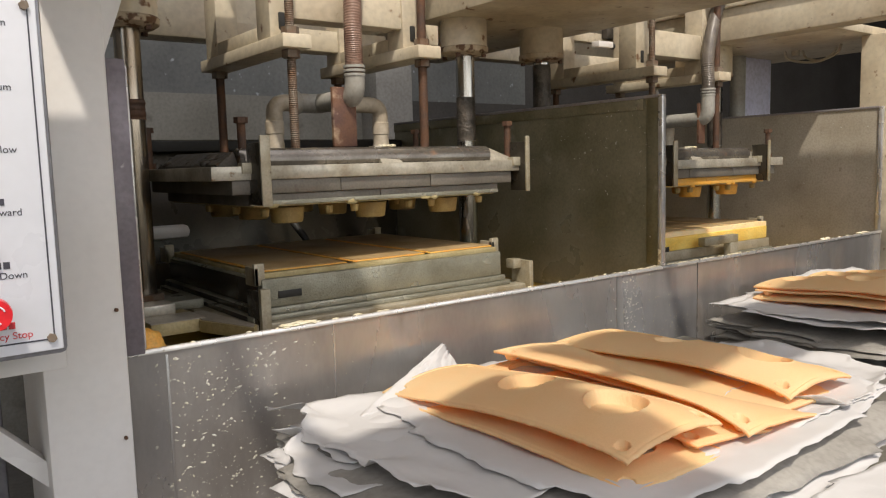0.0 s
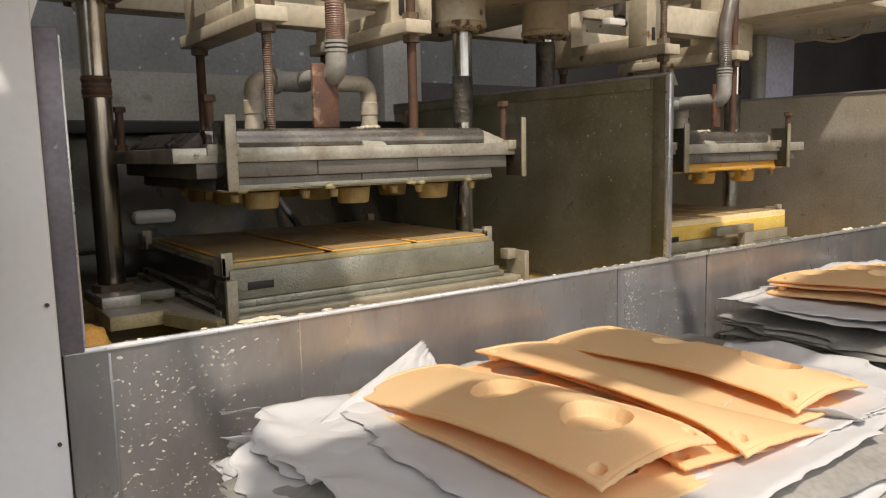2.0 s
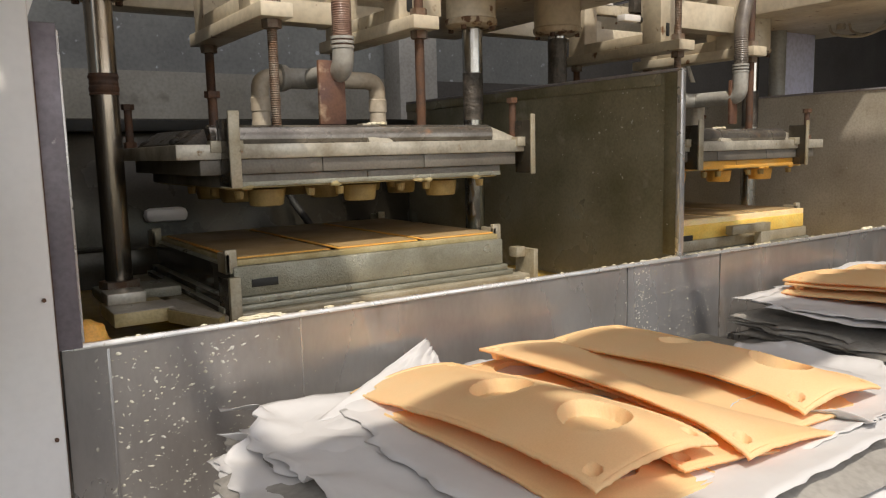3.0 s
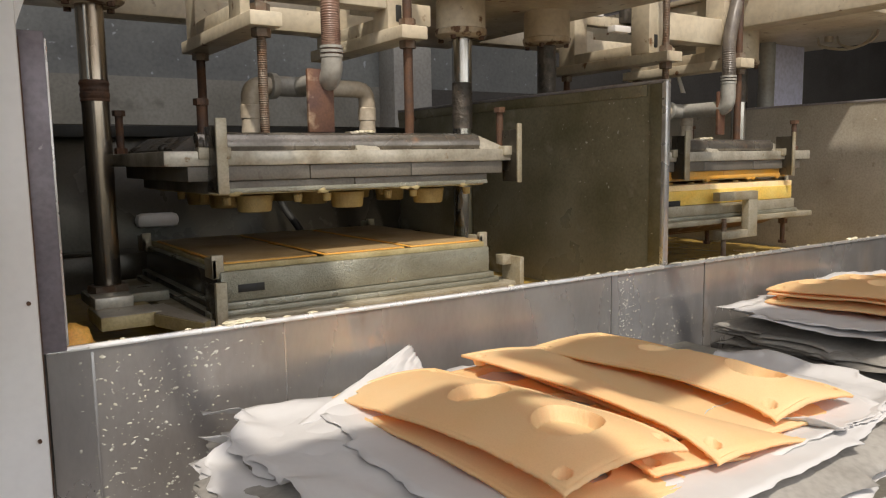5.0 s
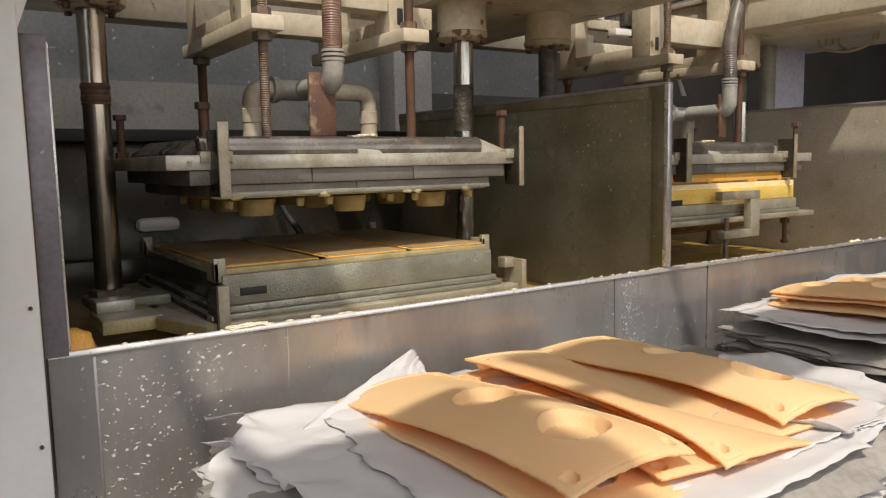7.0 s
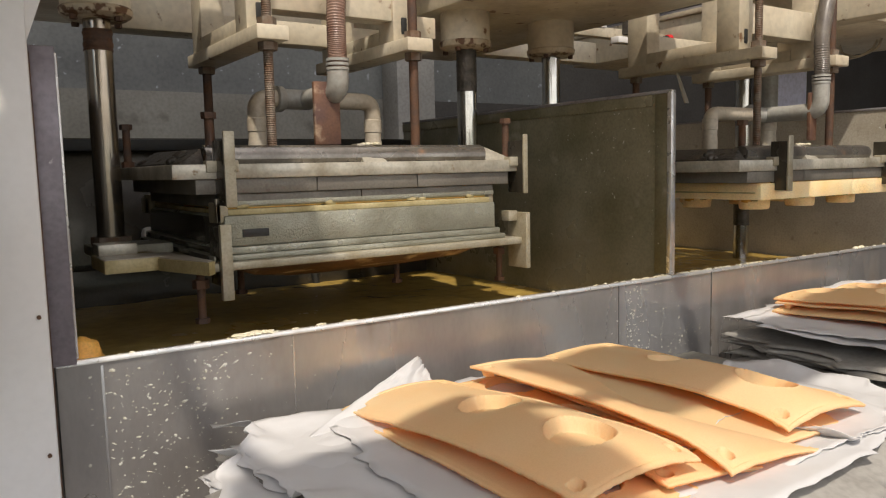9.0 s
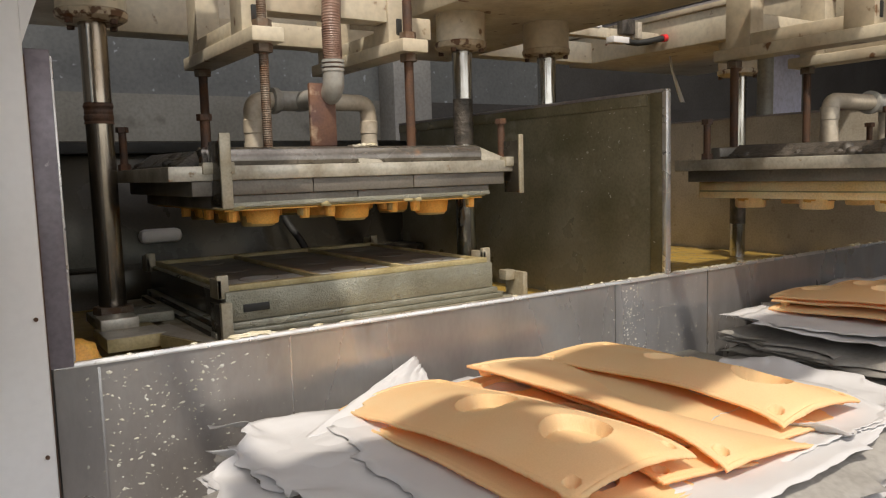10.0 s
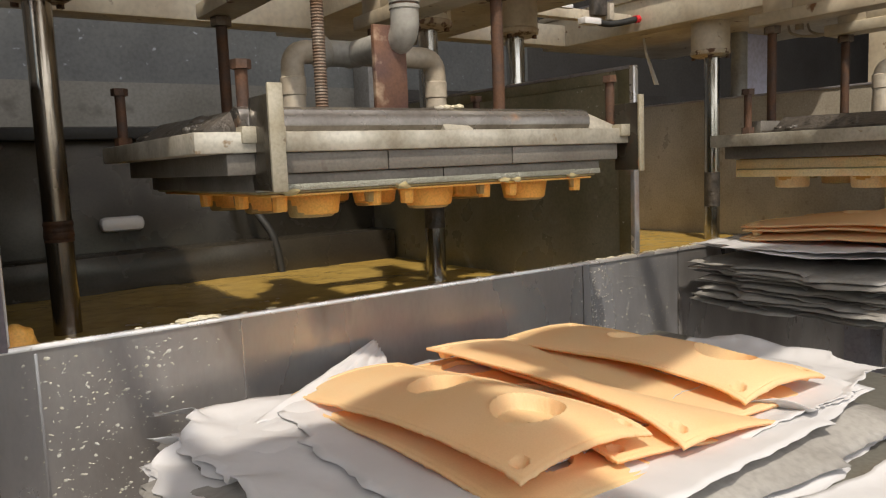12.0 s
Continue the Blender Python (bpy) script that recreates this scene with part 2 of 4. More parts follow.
def bx(bm, x0, x1, y0, y1, z0, z1, bev=0.0015):
    """A box, its edges slightly rounded."""
    r = bmesh.ops.create_cube(bm, size=1.0)
    vs = r["verts"]
    for v in vs:
        v.co = Vector(((x0 + x1) / 2 + v.co.x * (x1 - x0), (y0 + y1) / 2 + v.co.y * (y1 - y0), (z0 + z1) / 2 + v.co.z * (z1 - z0)))
    if bev:
        es = list({e for v in vs for e in v.link_edges})
        bmesh.ops.bevel(bm, geom=es, offset=bev, segments=2, affect="EDGES", profile=0.5)
    return bm


def ring_sweep(bm, pts, radii, seg=14, caps=True):
    """A tube through points with a radius at each."""
    pts = [Vector(p) for p in pts]
    rings, side = [], None
    for i, p in enumerate(pts):
        d = (pts[min(i + 1, len(pts) - 1)] - pts[max(i - 1, 0)]).normalized()
        if side is None:
            side = d.orthogonal().normalized()
        side = (side - d * side.dot(d)).normalized()
        up = d.cross(side)
        rings.append([bm.verts.new(p + (side * math.cos(2 * math.pi * k / seg) + up * math.sin(2 * math.pi * k / seg)) * radii[i]) for k in range(seg)])
    for a, b in zip(rings, rings[1:]):
        for k in range(seg):
            bm.faces.new((a[k], a[(k + 1) % seg], b[(k + 1) % seg], b[k]))
    if caps:
        bm.faces.new(list(reversed(rings[0])))
        bm.faces.new(rings[-1])
    return bm


def cy(bm, p0, p1, r0, r1=None, seg=24):
    return ring_sweep(bm, [p0, p1], [r0, r0 if r1 is None else r1], seg)


def path(points, n=8):
    """Points along a smooth curve through the given ones."""
    ps = [Vector(p) for p in points]
    ps = [2 * ps[0] - ps[1], *ps, 2 * ps[-1] - ps[-2]]
    out = []
    for a, b, c, d in zip(ps, ps[1:], ps[2:], ps[3:]):
        for k in range(n):
            t = k / n
            out.append(0.5 * (2 * b + (c - a) * t + (2 * a - 5 * b + 4 * c - d) * t * t + (3 * b - a - 3 * c + d) * t ** 3))
    out.append(ps[-2])
    return out


def elbow(points, r=0.03, n=6):
    """A pipe's line: straight runs, with round bends of radius r at the inner points."""
    ps = [Vector(p) for p in points]
    out = [ps[0]]
    for a, b, c in zip(ps, ps[1:], ps[2:]):
        u, v = (a - b).normalized() * r, (c - b).normalized() * r
        for k in range(n + 1):
            t = k / n
            out.append((b + u) * (1 - t) ** 2 + b * 2 * t * (1 - t) + (b + v) * t * t)
    out.append(ps[-1])
    return out


def pipe(bm, points, r, bend=0.03, seg=16):
    line = elbow(points, bend)
    return ring_sweep(bm, line, [r] * len(line), seg)


def hexnut(bm, x, y, z0, z1, r):
    return cy(bm, (x, y, z0), (x, y, z1), r, r, 6)


def thread(bm, x, y, z0, z1, r=0.011, pitch=0.0048, seg=12):
    n = int((z1 - z0) / pitch * 2)
    ring_sweep(bm, [(x, y, z0 + (z1 - z0) * k / n) for k in range(n + 1)], [r if k % 2 else r * 0.89 for k in range(n + 1)], seg)
    return bm


def loft(bm, loops):
    """Skin over closed loops of equal length, capped."""
    rows = [[bm.verts.new(p) for p in lp] for lp in loops]
    n = len(rows[0])
    for a, b in zip(rows, rows[1:]):
        for k in range(n):
            bm.faces.new((a[k], a[(k + 1) % n], b[(k + 1) % n], b[k]))
    bm.faces.new(list(reversed(rows[0])))
    bm.faces.new(rows[-1])
    return bm


def rect(x0, x1, y0, y1, z):
    return [(x0, y0, z), (x1, y0, z), (x1, y1, z), (x0, y1, z)]


def prism_x(bm, yz, x0, x1):
    return loft(bm, [[(x0, y, z) for y, z in yz], [(x1, y, z) for y, z in yz]])


def prism_y(bm, xz, y0, y1):
    return loft(bm, [[(x, y0, z) for x, z in xz], [(x, y1, z) for x, z in xz]])


def finish(name, bm, mat, sharp=35):
    me = bpy.data.meshes.new(name)
    bmesh.ops.recalc_face_normals(bm, faces=bm.faces[:])
    bm.to_mesh(me)
    bm.free()
    me.materials.append(M[mat])
    for p in me.polygons:
        p.use_smooth = True
    me.set_sharp_from_angle(angle=radians(sharp))
    return me


def part(name, bm, mat, parent, label=""):
    ob = new(name, finish(name, bm, mat))
    ob.parent = parent
    return tagged(ob, label)


def thing(name, label, category, at=(0, 0, 0), group="", kind=""):
    ob = new(name)
    ob.empty_display_size = 0.05
    ob.location = at
    return tagged(ob, label, category, group, kind)


def solid(name, bm, mat, label, category="", group="", kind=""):
    return tagged(new(name, finish(name, bm, mat)), label, category, group, kind)


# ---- the hall ----
X0, X1, Y0, Y1, TOP = -4.6, 9.6, -1.15, 4.2, 6.4
solid("floor", bx(B(), X0, X1, Y0, 8, -0.2, 0, 0), "concrete", "dark wet concrete factory floor", "floor", kind="structure")
# roof, west wall and south wall are unseen, added to shape the daylight
solid("ceiling", bx(B(), X0, X1, -0.30, Y1 + 0.2, TOP, TOP + 0.15, 0), "ceiling", "unseen grey sheet roof, left open for the sun", "ceiling", kind="structure")
solid("wall_west", bx(B(), X0 - 0.2, X0, Y0, Y1 + 0.2, 0, TOP, 0), "wall_white", "dirty white plaster wall", "wall", kind="structure")
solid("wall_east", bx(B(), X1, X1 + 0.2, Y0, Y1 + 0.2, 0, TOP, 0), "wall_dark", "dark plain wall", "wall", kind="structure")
bm = B()
for a in ((X0, X1, Y0 - 0.2, Y0, 0, 1.0), (4.6, X1, Y0 - 0.2, Y0, 1.0, 6.2)):
    bx(bm, *a, 0)
solid("wall_south", bm, "wall_white", "unseen white wall with a wide bay left open for light", "wall", kind="structure")
# back wall: dirty white below, grey-blue above, a pilaster, a bay coloured dark for its shade and a pale window
bm = B()
bx(bm, X0, 2.75, Y1, Y1 + 0.2, 0, 1.68, 0)
solid("wall_north_lower", bm, "wall_stained", "dirty white lower wall behind the machine", "wall", kind="structure")
solid("wall_north_upper", bx(B(), X0, 3.9, Y1 + 0.003, Y1 + 0.2, 1.68, TOP, 0), "wall_blue", "grey-blue speckled upper wall", "wall", kind="structure")
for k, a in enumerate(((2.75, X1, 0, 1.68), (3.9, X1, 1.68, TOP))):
    solid("wall_north_dark_%d" % (k + 1), bx(B(), a[0], a[1], Y1 + 0.006, Y1 + 0.2, a[2], a[3], 0), "wall_dark", "back wall of the hall, coloured dark for lack of light", "wall", kind="structure")
solid("pilaster", bx(B(), 2.52, 2.78, Y1 - 0.18, Y1, 0, TOP, 0.005), "wall_white", "pale painted wall pilaster", "pilaster", kind="structure")
# ---- forming tank ----
TX0, TX1, DIV, TY0, TY1, RIM = 0.385, 3.0, 1.73, 1.385, 2.65, 0.98
tank = thing("forming_tank", "stainless steel pulp forming tank with two bays and splashed sides", "tank", (0, 0, 0))
bm = B()
bx(bm, TX0 - 0.02, 1.545, TY0, TY0 + 0.004, 0.12, RIM - 0.006, 0)
part("front_panel", bm, "stainless", tank, "stained stainless steel front panel")
part("front_panel", bx(B(), 1.549, 1.886, TY0 + 0.001, TY0 + 0.005, 0.12, RIM - 0.006, 0), "stainless_bright", tank, "brighter stainless steel front panel")
# duller steel than its neighbour puts the pile's shadow into the colour
part("front_panel", bx(B(), 1.890, TX1 + 0.02, TY0, TY0 + 0.004, 0.12, RIM - 0.006, 0), "stainless", tank, "stained front panel, duller steel for the paper pile's shade")
part("weld_seam", bx(B(), 0.425, 0.4295, TY0 - 0.0015, TY0, 0.12, RIM - 0.012, 0.0006), "stainless", tank)
part("weld_seam", bx(B(), 0.735, 0.738, TY0 - 0.0012, TY0, 0.12, RIM - 0.008, 0), "stainless", tank)
bm = B()
prism_x(bm, [(TY0 - 0.003, RIM - 0.007), (TY0 - 0.003, RIM - 0.002), (TY0 - 0.001, RIM + 0.001), (TY0 + 0.003, RIM + 0.0015), (TY0 + 0.011, RIM - 0.001), (TY0 + 0.011, RIM - 0.004), (TY0, RIM - 0.007)], TX0 - 0.02, TX1 + 0.02)
part("rim", bm, "rim_edge", tank, "bright folded steel rim")
part("liner", bx(B(), TX0, TX1, TY0 + 0.007, TY0 + 0.011, 0.3, RIM - 0.005, 0), "tank_dark", tank)
part("back_plate", bx(B(), DIV + 0.001, TX1, TY1, TY1 + 0.006, 0.12, 1.37, 0.001), "tank_grey", tank, "brown-stained back plate")
# first bay's plate is darker than the second's, to carry its shade
part("back_plate", bx(B(), TX0, DIV, TY1, TY1 + 0.006, 0.12, 1.37, 0.001), "tank_black", tank, "wet back plate coloured black for the bay's shade")
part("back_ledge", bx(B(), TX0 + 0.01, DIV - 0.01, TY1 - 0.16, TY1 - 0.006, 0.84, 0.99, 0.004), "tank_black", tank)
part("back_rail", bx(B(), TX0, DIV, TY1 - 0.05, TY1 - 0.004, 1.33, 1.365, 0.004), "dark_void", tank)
part("tank_bottom", bx(B(), TX0, TX1, TY0 + 0.01, TY1, 0.12, 0.13, 0), "tank_dark", tank)
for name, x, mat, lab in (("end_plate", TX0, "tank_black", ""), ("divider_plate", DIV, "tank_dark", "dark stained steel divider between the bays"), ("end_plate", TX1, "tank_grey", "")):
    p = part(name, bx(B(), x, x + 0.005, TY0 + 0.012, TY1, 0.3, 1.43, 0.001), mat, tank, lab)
    if name == "divider_plate":
        part("top_flange", bx(B(), x - 0.0035, x - 0.0005, TY0 + 0.06, TY1, 1.396, 1.4245, 0.001), mat, p)
        part("front_flange", bx(B(), x - 0.0035, x - 0.0005, TY0 + 0.013, TY0 + 0.05, RIM + 0.003, 1.4245, 0.001), mat, p)
    part("folded_edge", bx(B(), x - 0.006, x + 0.012, TY0 - 0.002, TY0 + 0.012, RIM + 0.002, 1.432, 0.003), "rim_steel", p)
    part("top_edge", bx(B(), x - 0.004, x + 0.009, TY0 + 0.012, TY1, 1.425, 1.433, 0.002), "grey_steel", p)
part("front_flange", bx(B(), TX0 - 0.030, TX0 + 0.008, TY0 - 0.006, TY0 - 0.0025, RIM - 0.004, 1.44, 0.0015), "purple_steel", tank, "purplish grey steel edge strip of the tank end")

# slurry surface with slow swells
LIQ = 0.885
bm = B()
nx, ny = 130, 64
grid = [[bm.verts.new((TX0 + 0.006 + (TX1 - TX0 - 0.012) * i / nx, TY0 + 0.012 + (TY1 - TY0 - 0.014) * j / ny,
        LIQ + 0.004 * noise.noise((i * 0.11, j * 0.11, 1.7)) + 0.002 * noise.noise((i * 0.4, j * 0.4, 4.2)))) for j in range(ny + 1)] for i in range(nx + 1)]
for i in range(nx):
    for j in range(ny):
        bm.faces.new((grid[i][j], grid[i + 1][j], grid[i + 1][j + 1], grid[i][j + 1]))
solid("pulp_slurry", bm, "slurry", "murky orange-brown pulp slurry filling the tank", "slurry", kind="structure")

# pale block imitating a blurred reflection low on the first bay's back plate
solid("spray_nozzle", bx(B(), 0.76, 0.89, 2.60, 2.6495, 1.05, 1.095, 0.018), "white_paint", "pale block standing in for a blurred reflection on the back plate", "nozzle")
solid("suction_hose", ring_sweep(B(), path([(1.20, 2.60, 1.20), (1.22, 2.56, 1.10), (1.26, 2.50, 1.0), (1.28, 2.48, 0.85)]), [0.012] * 25), "dark_void", "thin black hose hanging in the tank", "hose")


# ---- left column and control panel ----
col = thing("machine_column", "white painted steel machine column with chipped edges", "column", (0.30, 1.34, 0))
bm = B()
bx(bm, -0.062, 0.056, 0.0, 0.20, 0.0, 1.90, 0.004)
part("post", bm, "white_paint", col)
bm = B()
prism_y(bm, [(0.056, 1.44), (0.10, 1.56), (0.16, 1.66), (0.16, 1.9), (0.056, 1.9)], 0.004, 0.19)
part("gusset", bm, "white_paint", col)
part("rust_seam", bx(B(), 0.0565, 0.0605, 0.03, 0.10, 0.12, 1.43, 0.001), "rust", col)
part("foot_plate", bx(B(), -0.12, 0.11, -0.06, 0.24, 0.0, 0.02, 0.003), "white_paint", col)
for z in (1.06, 0.86, 0.63):
    part("screw", cy(B(), (0.044, -0.004, z), (0.044, 0.0, z), 0.003, seg=8), "rust", col)
col_2 = thing("machine_column", "cream painted steel column at the far end of the machine", "column", (3.06, 1.34, 0))
part("post", bx(B(), 0.0, 0.12, 0.0, 0.155, 0.02, 1.6995, 0.004), "cream", col_2)
part("foot_plate", bx(B(), -0.015, 0.18, -0.06, 0.22, 0.0, 0.0195, 0.003), "cream", col_2)
# a blue side sheet on a grey pole beyond the tank end
side = thing("side_screen", "pale blue sheet on a grey pole beyond the tank end", "screen", (3.143, 2.05, 0))
part("pole", cy(B(), (0, 0, 0), (0, 0, 1.6995), 0.032), "grey_pvc", side)
part("sheet", bx(B(), 0.0335, 0.262, -0.004, 0.0, 0.9, 1.6995, 0.001), "blue_sheet", side, "pale blue sheet")
panel = thing("control_panel", "grey control box with a white printed face and round buttons", "control panel", (0.0, 1.05, 0))
PX0, PX1, PZ0, PZ1 = -0.22, 0.222, 1.07, 1.72
part("case", bx(B(), PX0, PX1, -0.008, 0.09, PZ0, PZ1, 0.006), "panel_case", panel)
face = part("face_plate", bx(B(), PX0 + 0.005, PX1 - 0.005, -0.012, -0.007, PZ0 + 0.006, PZ1 - 0.006, 0.002), "panel_face", panel, "white printed face plate")
for a in ((PX1 - 0.0145, PX1 - 0.013, PZ0 + 0.018, PZ1 - 0.018), (PX0 + 0.013, PX0 + 0.0145, PZ0 + 0.018, PZ1 - 0.018)):
    part("border_line", bx(B(), a[0], a[1], -0.0128, -0.0118, a[2], a[3], 0), "ink", face)
part("border_line", bx(B(), PX0 + 0.0145, PX1 - 0.0145, -0.0128, -0.0118, PZ0 + 0.018, PZ0 + 0.0195, 0), "ink", face)
for x, z in ((PX1 - 0.0165, PZ0 + 0.02), (PX1 - 0.0165, PZ0 + 0.37), (PX1 - 0.0165, PZ1 - 0.02), (PX0 + 0.019, PZ0 + 0.02), (PX0 + 0.019, PZ1 - 0.02)):
    part("screw", cy(B(), (x, -0.016, z), (x, -0.011, z), 0.005, seg=6), "bolt", panel)
stop = part("emergency_stop", cy(B(), (0.151, -0.045, 1.126), (0.151, -0.034, 1.126), 0.0158, 0.0172, 28), "red", panel, "red mushroom emergency stop button")
for k in range(2):
    bm = B()
    ring_sweep(bm, [(0.151 + 0.0095 * math.cos(math.pi * k + 0.4 + 0.17 * q), -0.0455, 1.126 + 0.0095 * math.sin(math.pi * k + 0.4 + 0.17 * q)) for q in range(11)], [0.0009] * 11, 8)
    part("arrow_mark", bm, "panel_face", stop, "pale turning arrow")
part("collar", cy(B(), (0.151, -0.034, 1.126), (0.151, -0.012, 1.126), 0.011, 0.0145), "dark_void", stop)
for z, bmat in ((1.192, "green"), (1.258, "panel_case"), (1.322, "green"), (1.385, "panel_case")):
    btn = part("push_button", cy(B(), (0.146, -0.026, z), (0.146, -0.018, z), 0.0105, 0.0115), bmat, panel, "green push button" if bmat == "green" else "grey push button")
    part("bezel", cy(B(), (0.146, -0.018, z), (0.146, -0.011, z), 0.0145), "panel_case", btn)


def words(text, x, z, size, mat, parent):
    cu = bpy.data.curves.new("lettering", "FONT")
    cu.body, cu.size, cu.align_x, cu.extrude = text, size, "RIGHT", 0.0003
    cu.materials.append(M[mat])
    ob = new("lettering", cu)
    ob.parent = parent
    ob.matrix_local = pose(x, -0.0123, z, 90, 0, 0)
    return ob


for text, z, mat in (("Emergency Stop", 1.094, "red_ink"), ("h Down", 1.158, "ink"), ("nward", 1.224, "ink"), ("Blow", 1.289, "ink"), ("Vacuum", 1.353, "ink"), ("Down", 1.418, "ink")):
    words(text, 0.188, z, 0.0105, mat, panel)
    if text in ("h Down", "nward"):
        part("word_bar", bx(B(), 0.118, 0.146, -0.0128, -0.0118, z, z + 0.006, 0), mat, face)
    for k in range(2):
        part("character_bar", bx(B(), 0.158 + k * 0.008, 0.164 + k * 0.008, -0.0128, -0.0118, z + 0.011, z + 0.018, 0), mat, face)
bm = B()
pipe(bm, [(0.1, 1.25, 1.06), (0.1, 1.25, 0.70), (0.16, 1.30, 0.4)], 0.012)
solid("cable_conduit", bm, "grey_steel", "grey cable conduit below the control box", "conduit")
cab = thing("switch_cabinet", "dark grey switch cabinet behind the machine column", "cabinet", (0, 0, 0))
part("case", bx(B(), -0.42, 0.21, 1.60, 1.95, 0.0, 1.02, 0.006), "panel_case", cab)
part("door", bx(B(), -0.40, 0.19, 1.588, 1.5985, 0.04, 0.98, 0.004), "dark_grease", cab, "dark cabinet door")
part("handle", bx(B(), 0.13, 0.15, 1.570, 1.5875, 0.50, 0.60, 0.004), "grey_steel", cab)
brace = solid("column_brace", prism_y(B(), [(0.02, 1.03), (0.06, 1.03), (0.238, 0.84), (0.238, 0.80)], 1.37, 1.42), "white_paint", "white diagonal steel brace on the column", "brace")
solid("panel_bracket", bx(B(), 0.05, 0.237, 1.14, 1.40, 1.03, 1.066, 0.003), "white_paint", "white arm holding the control box", "bracket")

# ---- overhead rails and cylinders ----
def rail(x0, x1, z, label, y0=0.35, y1=2.75):
    r = thing("rail_beam", label, "beam", (0, 0, 0), "rails over the tank")
    part("box_tube", bx(B(), x0, x1, y0, y1, z, z + 0.12, 0.004), "cream", r)
    part("top_plate", bx(B(), x0 - 0.012, x1 + 0.012, y0 - 0.01, y1 + 0.01, z + 0.1205, z + 0.14, 0.003), "cream", r)
    part("rail_strip", bx(B(), x0 + 0.06, x0 + 0.10, y0 + 0.01, y1 - 0.01, z + 0.1405, z + 0.165, 0.002), "grey_steel", r)
    return r


rail(0.20, 0.66, 1.72, "cream painted rail beam over the tank end", 1.02)
# unseen front length, added to throw shade on the left papers
rail(0.20, 0.57, 1.72, "unseen cream beam added to shade the paper table", -0.10, 0.57)
rail(1.42, 2.03, 1.69, "cream painted double rail beam over the divider", 1.0)
outer = rail(2.70, 2.80, 1.70, "cream painted rail beam with a rubbed edge", 1.0)
part("cover_plate", bx(B(), 2.8005, 3.55, 1.46, 2.75, 1.7005, 1.73, 0.003), "cream", outer)


def cylinder(x, bottom, top):
    c = thing("lift_cylinder", "cream hydraulic cylinder with a rusty collar under the rail", "cylinder", (x, 1.95, 0), "lift cylinders")
    part("barrel", cy(B(), (0, 0, bottom + 0.022), (0, 0, top), 0.070, 0.070, 32), "cream", c)
    bm = B()
    ring_sweep(bm, [(0, 0, bottom), (0, 0, bottom + 0.008), (0, 0, bottom + 0.02), (0, 0, bottom + 0.024)], [0.060, 0.072, 0.074, 0.071], 32)
    part("collar", bm, "cream_rust", c, "rust-flaked collar")
    for k in range(4):
        a = k * math.pi / 2 + 0.6
        part("bolt", hexnut(B(), 0.061 * math.cos(a), 0.061 * math.sin(a), bottom - 0.008, bottom + 0.002, 0.008), "rust", c)
    return c


for x, top in ((0.553, 1.72), (1.525, 1.69), (1.848, 1.69), (2.812, 1.70)):
    cylinder(x, 1.588 if x < 2.5 else 1.573, top)
# cross members between the rails, behind the carriages
# unseen beam added overhead so that its shadow falls across the pads
shade_bar = thing("shade_beam", "unseen cream beam added to shade the pads", "beam", (0, 0, 0))
part("box_tube", bx(B(), 0.74, 3.30, 0.34, 0.66, 1.886, 1.96, 0.004), "cream", shade_bar)
part("link_bar", bx(B(), 0.50, 0.7395, 0.40, 0.44, 1.8865, 1.92, 0.003), "cream", shade_bar)
for x in (1.43, 2.71):
    part("link_bar", bx(B(), x, x + 0.04, 0.6605, 1.06, 1.8865, 1.92, 0.003), "cream", shade_bar)
# unseen bar that holds the added front length
link = thing("rail_link", "narrow cream bar carrying the added front beam", "bar", (0, 0, 0))
part("bar", bx(B(), 0.205, 0.245, 0.40, 1.20, 1.8865, 1.92, 0.003), "cream", link)
part("rear_leg", bx(B(), 0.21, 0.27, 2.67, 2.73, 0.0, 1.7195, 0.003), "cream", link)
beam = thing("cross_beam", "cream painted cross beam behind the carriages", "beam", (0, 0, 0))
part("tube", bx(B(), 0.62, 1.42, 2.42, 2.52, 1.66, 1.80, 0.006), "cream", beam)
beam2 = thing("cross_beam", "cream painted cross beam behind the carriages", "beam", (0, 0, 0))
part("tube", bx(B(), 2.03, 2.70, 2.60, 2.68, 1.70, 1.79, 0.006), "cream", beam2)


# ---- moulds ----
CY = 1.95
CUPS = [(cx, cy_) for cx in (-0.222, 0.0, 0.222) for cy_ in (-0.19, 0.0, 0.19)]


def cup(bm, x, y, z0, z1, r, seg=22):
    """A tapered plug pointing down, with rounded foot."""
    ring_sweep(bm, [(x, y, z0), (x, y, z1 + 0.006), (x, y, z1 + 0.0015), (x, y, z1)], [r, r * 0.9, r * 0.87, r * 0.8], seg)


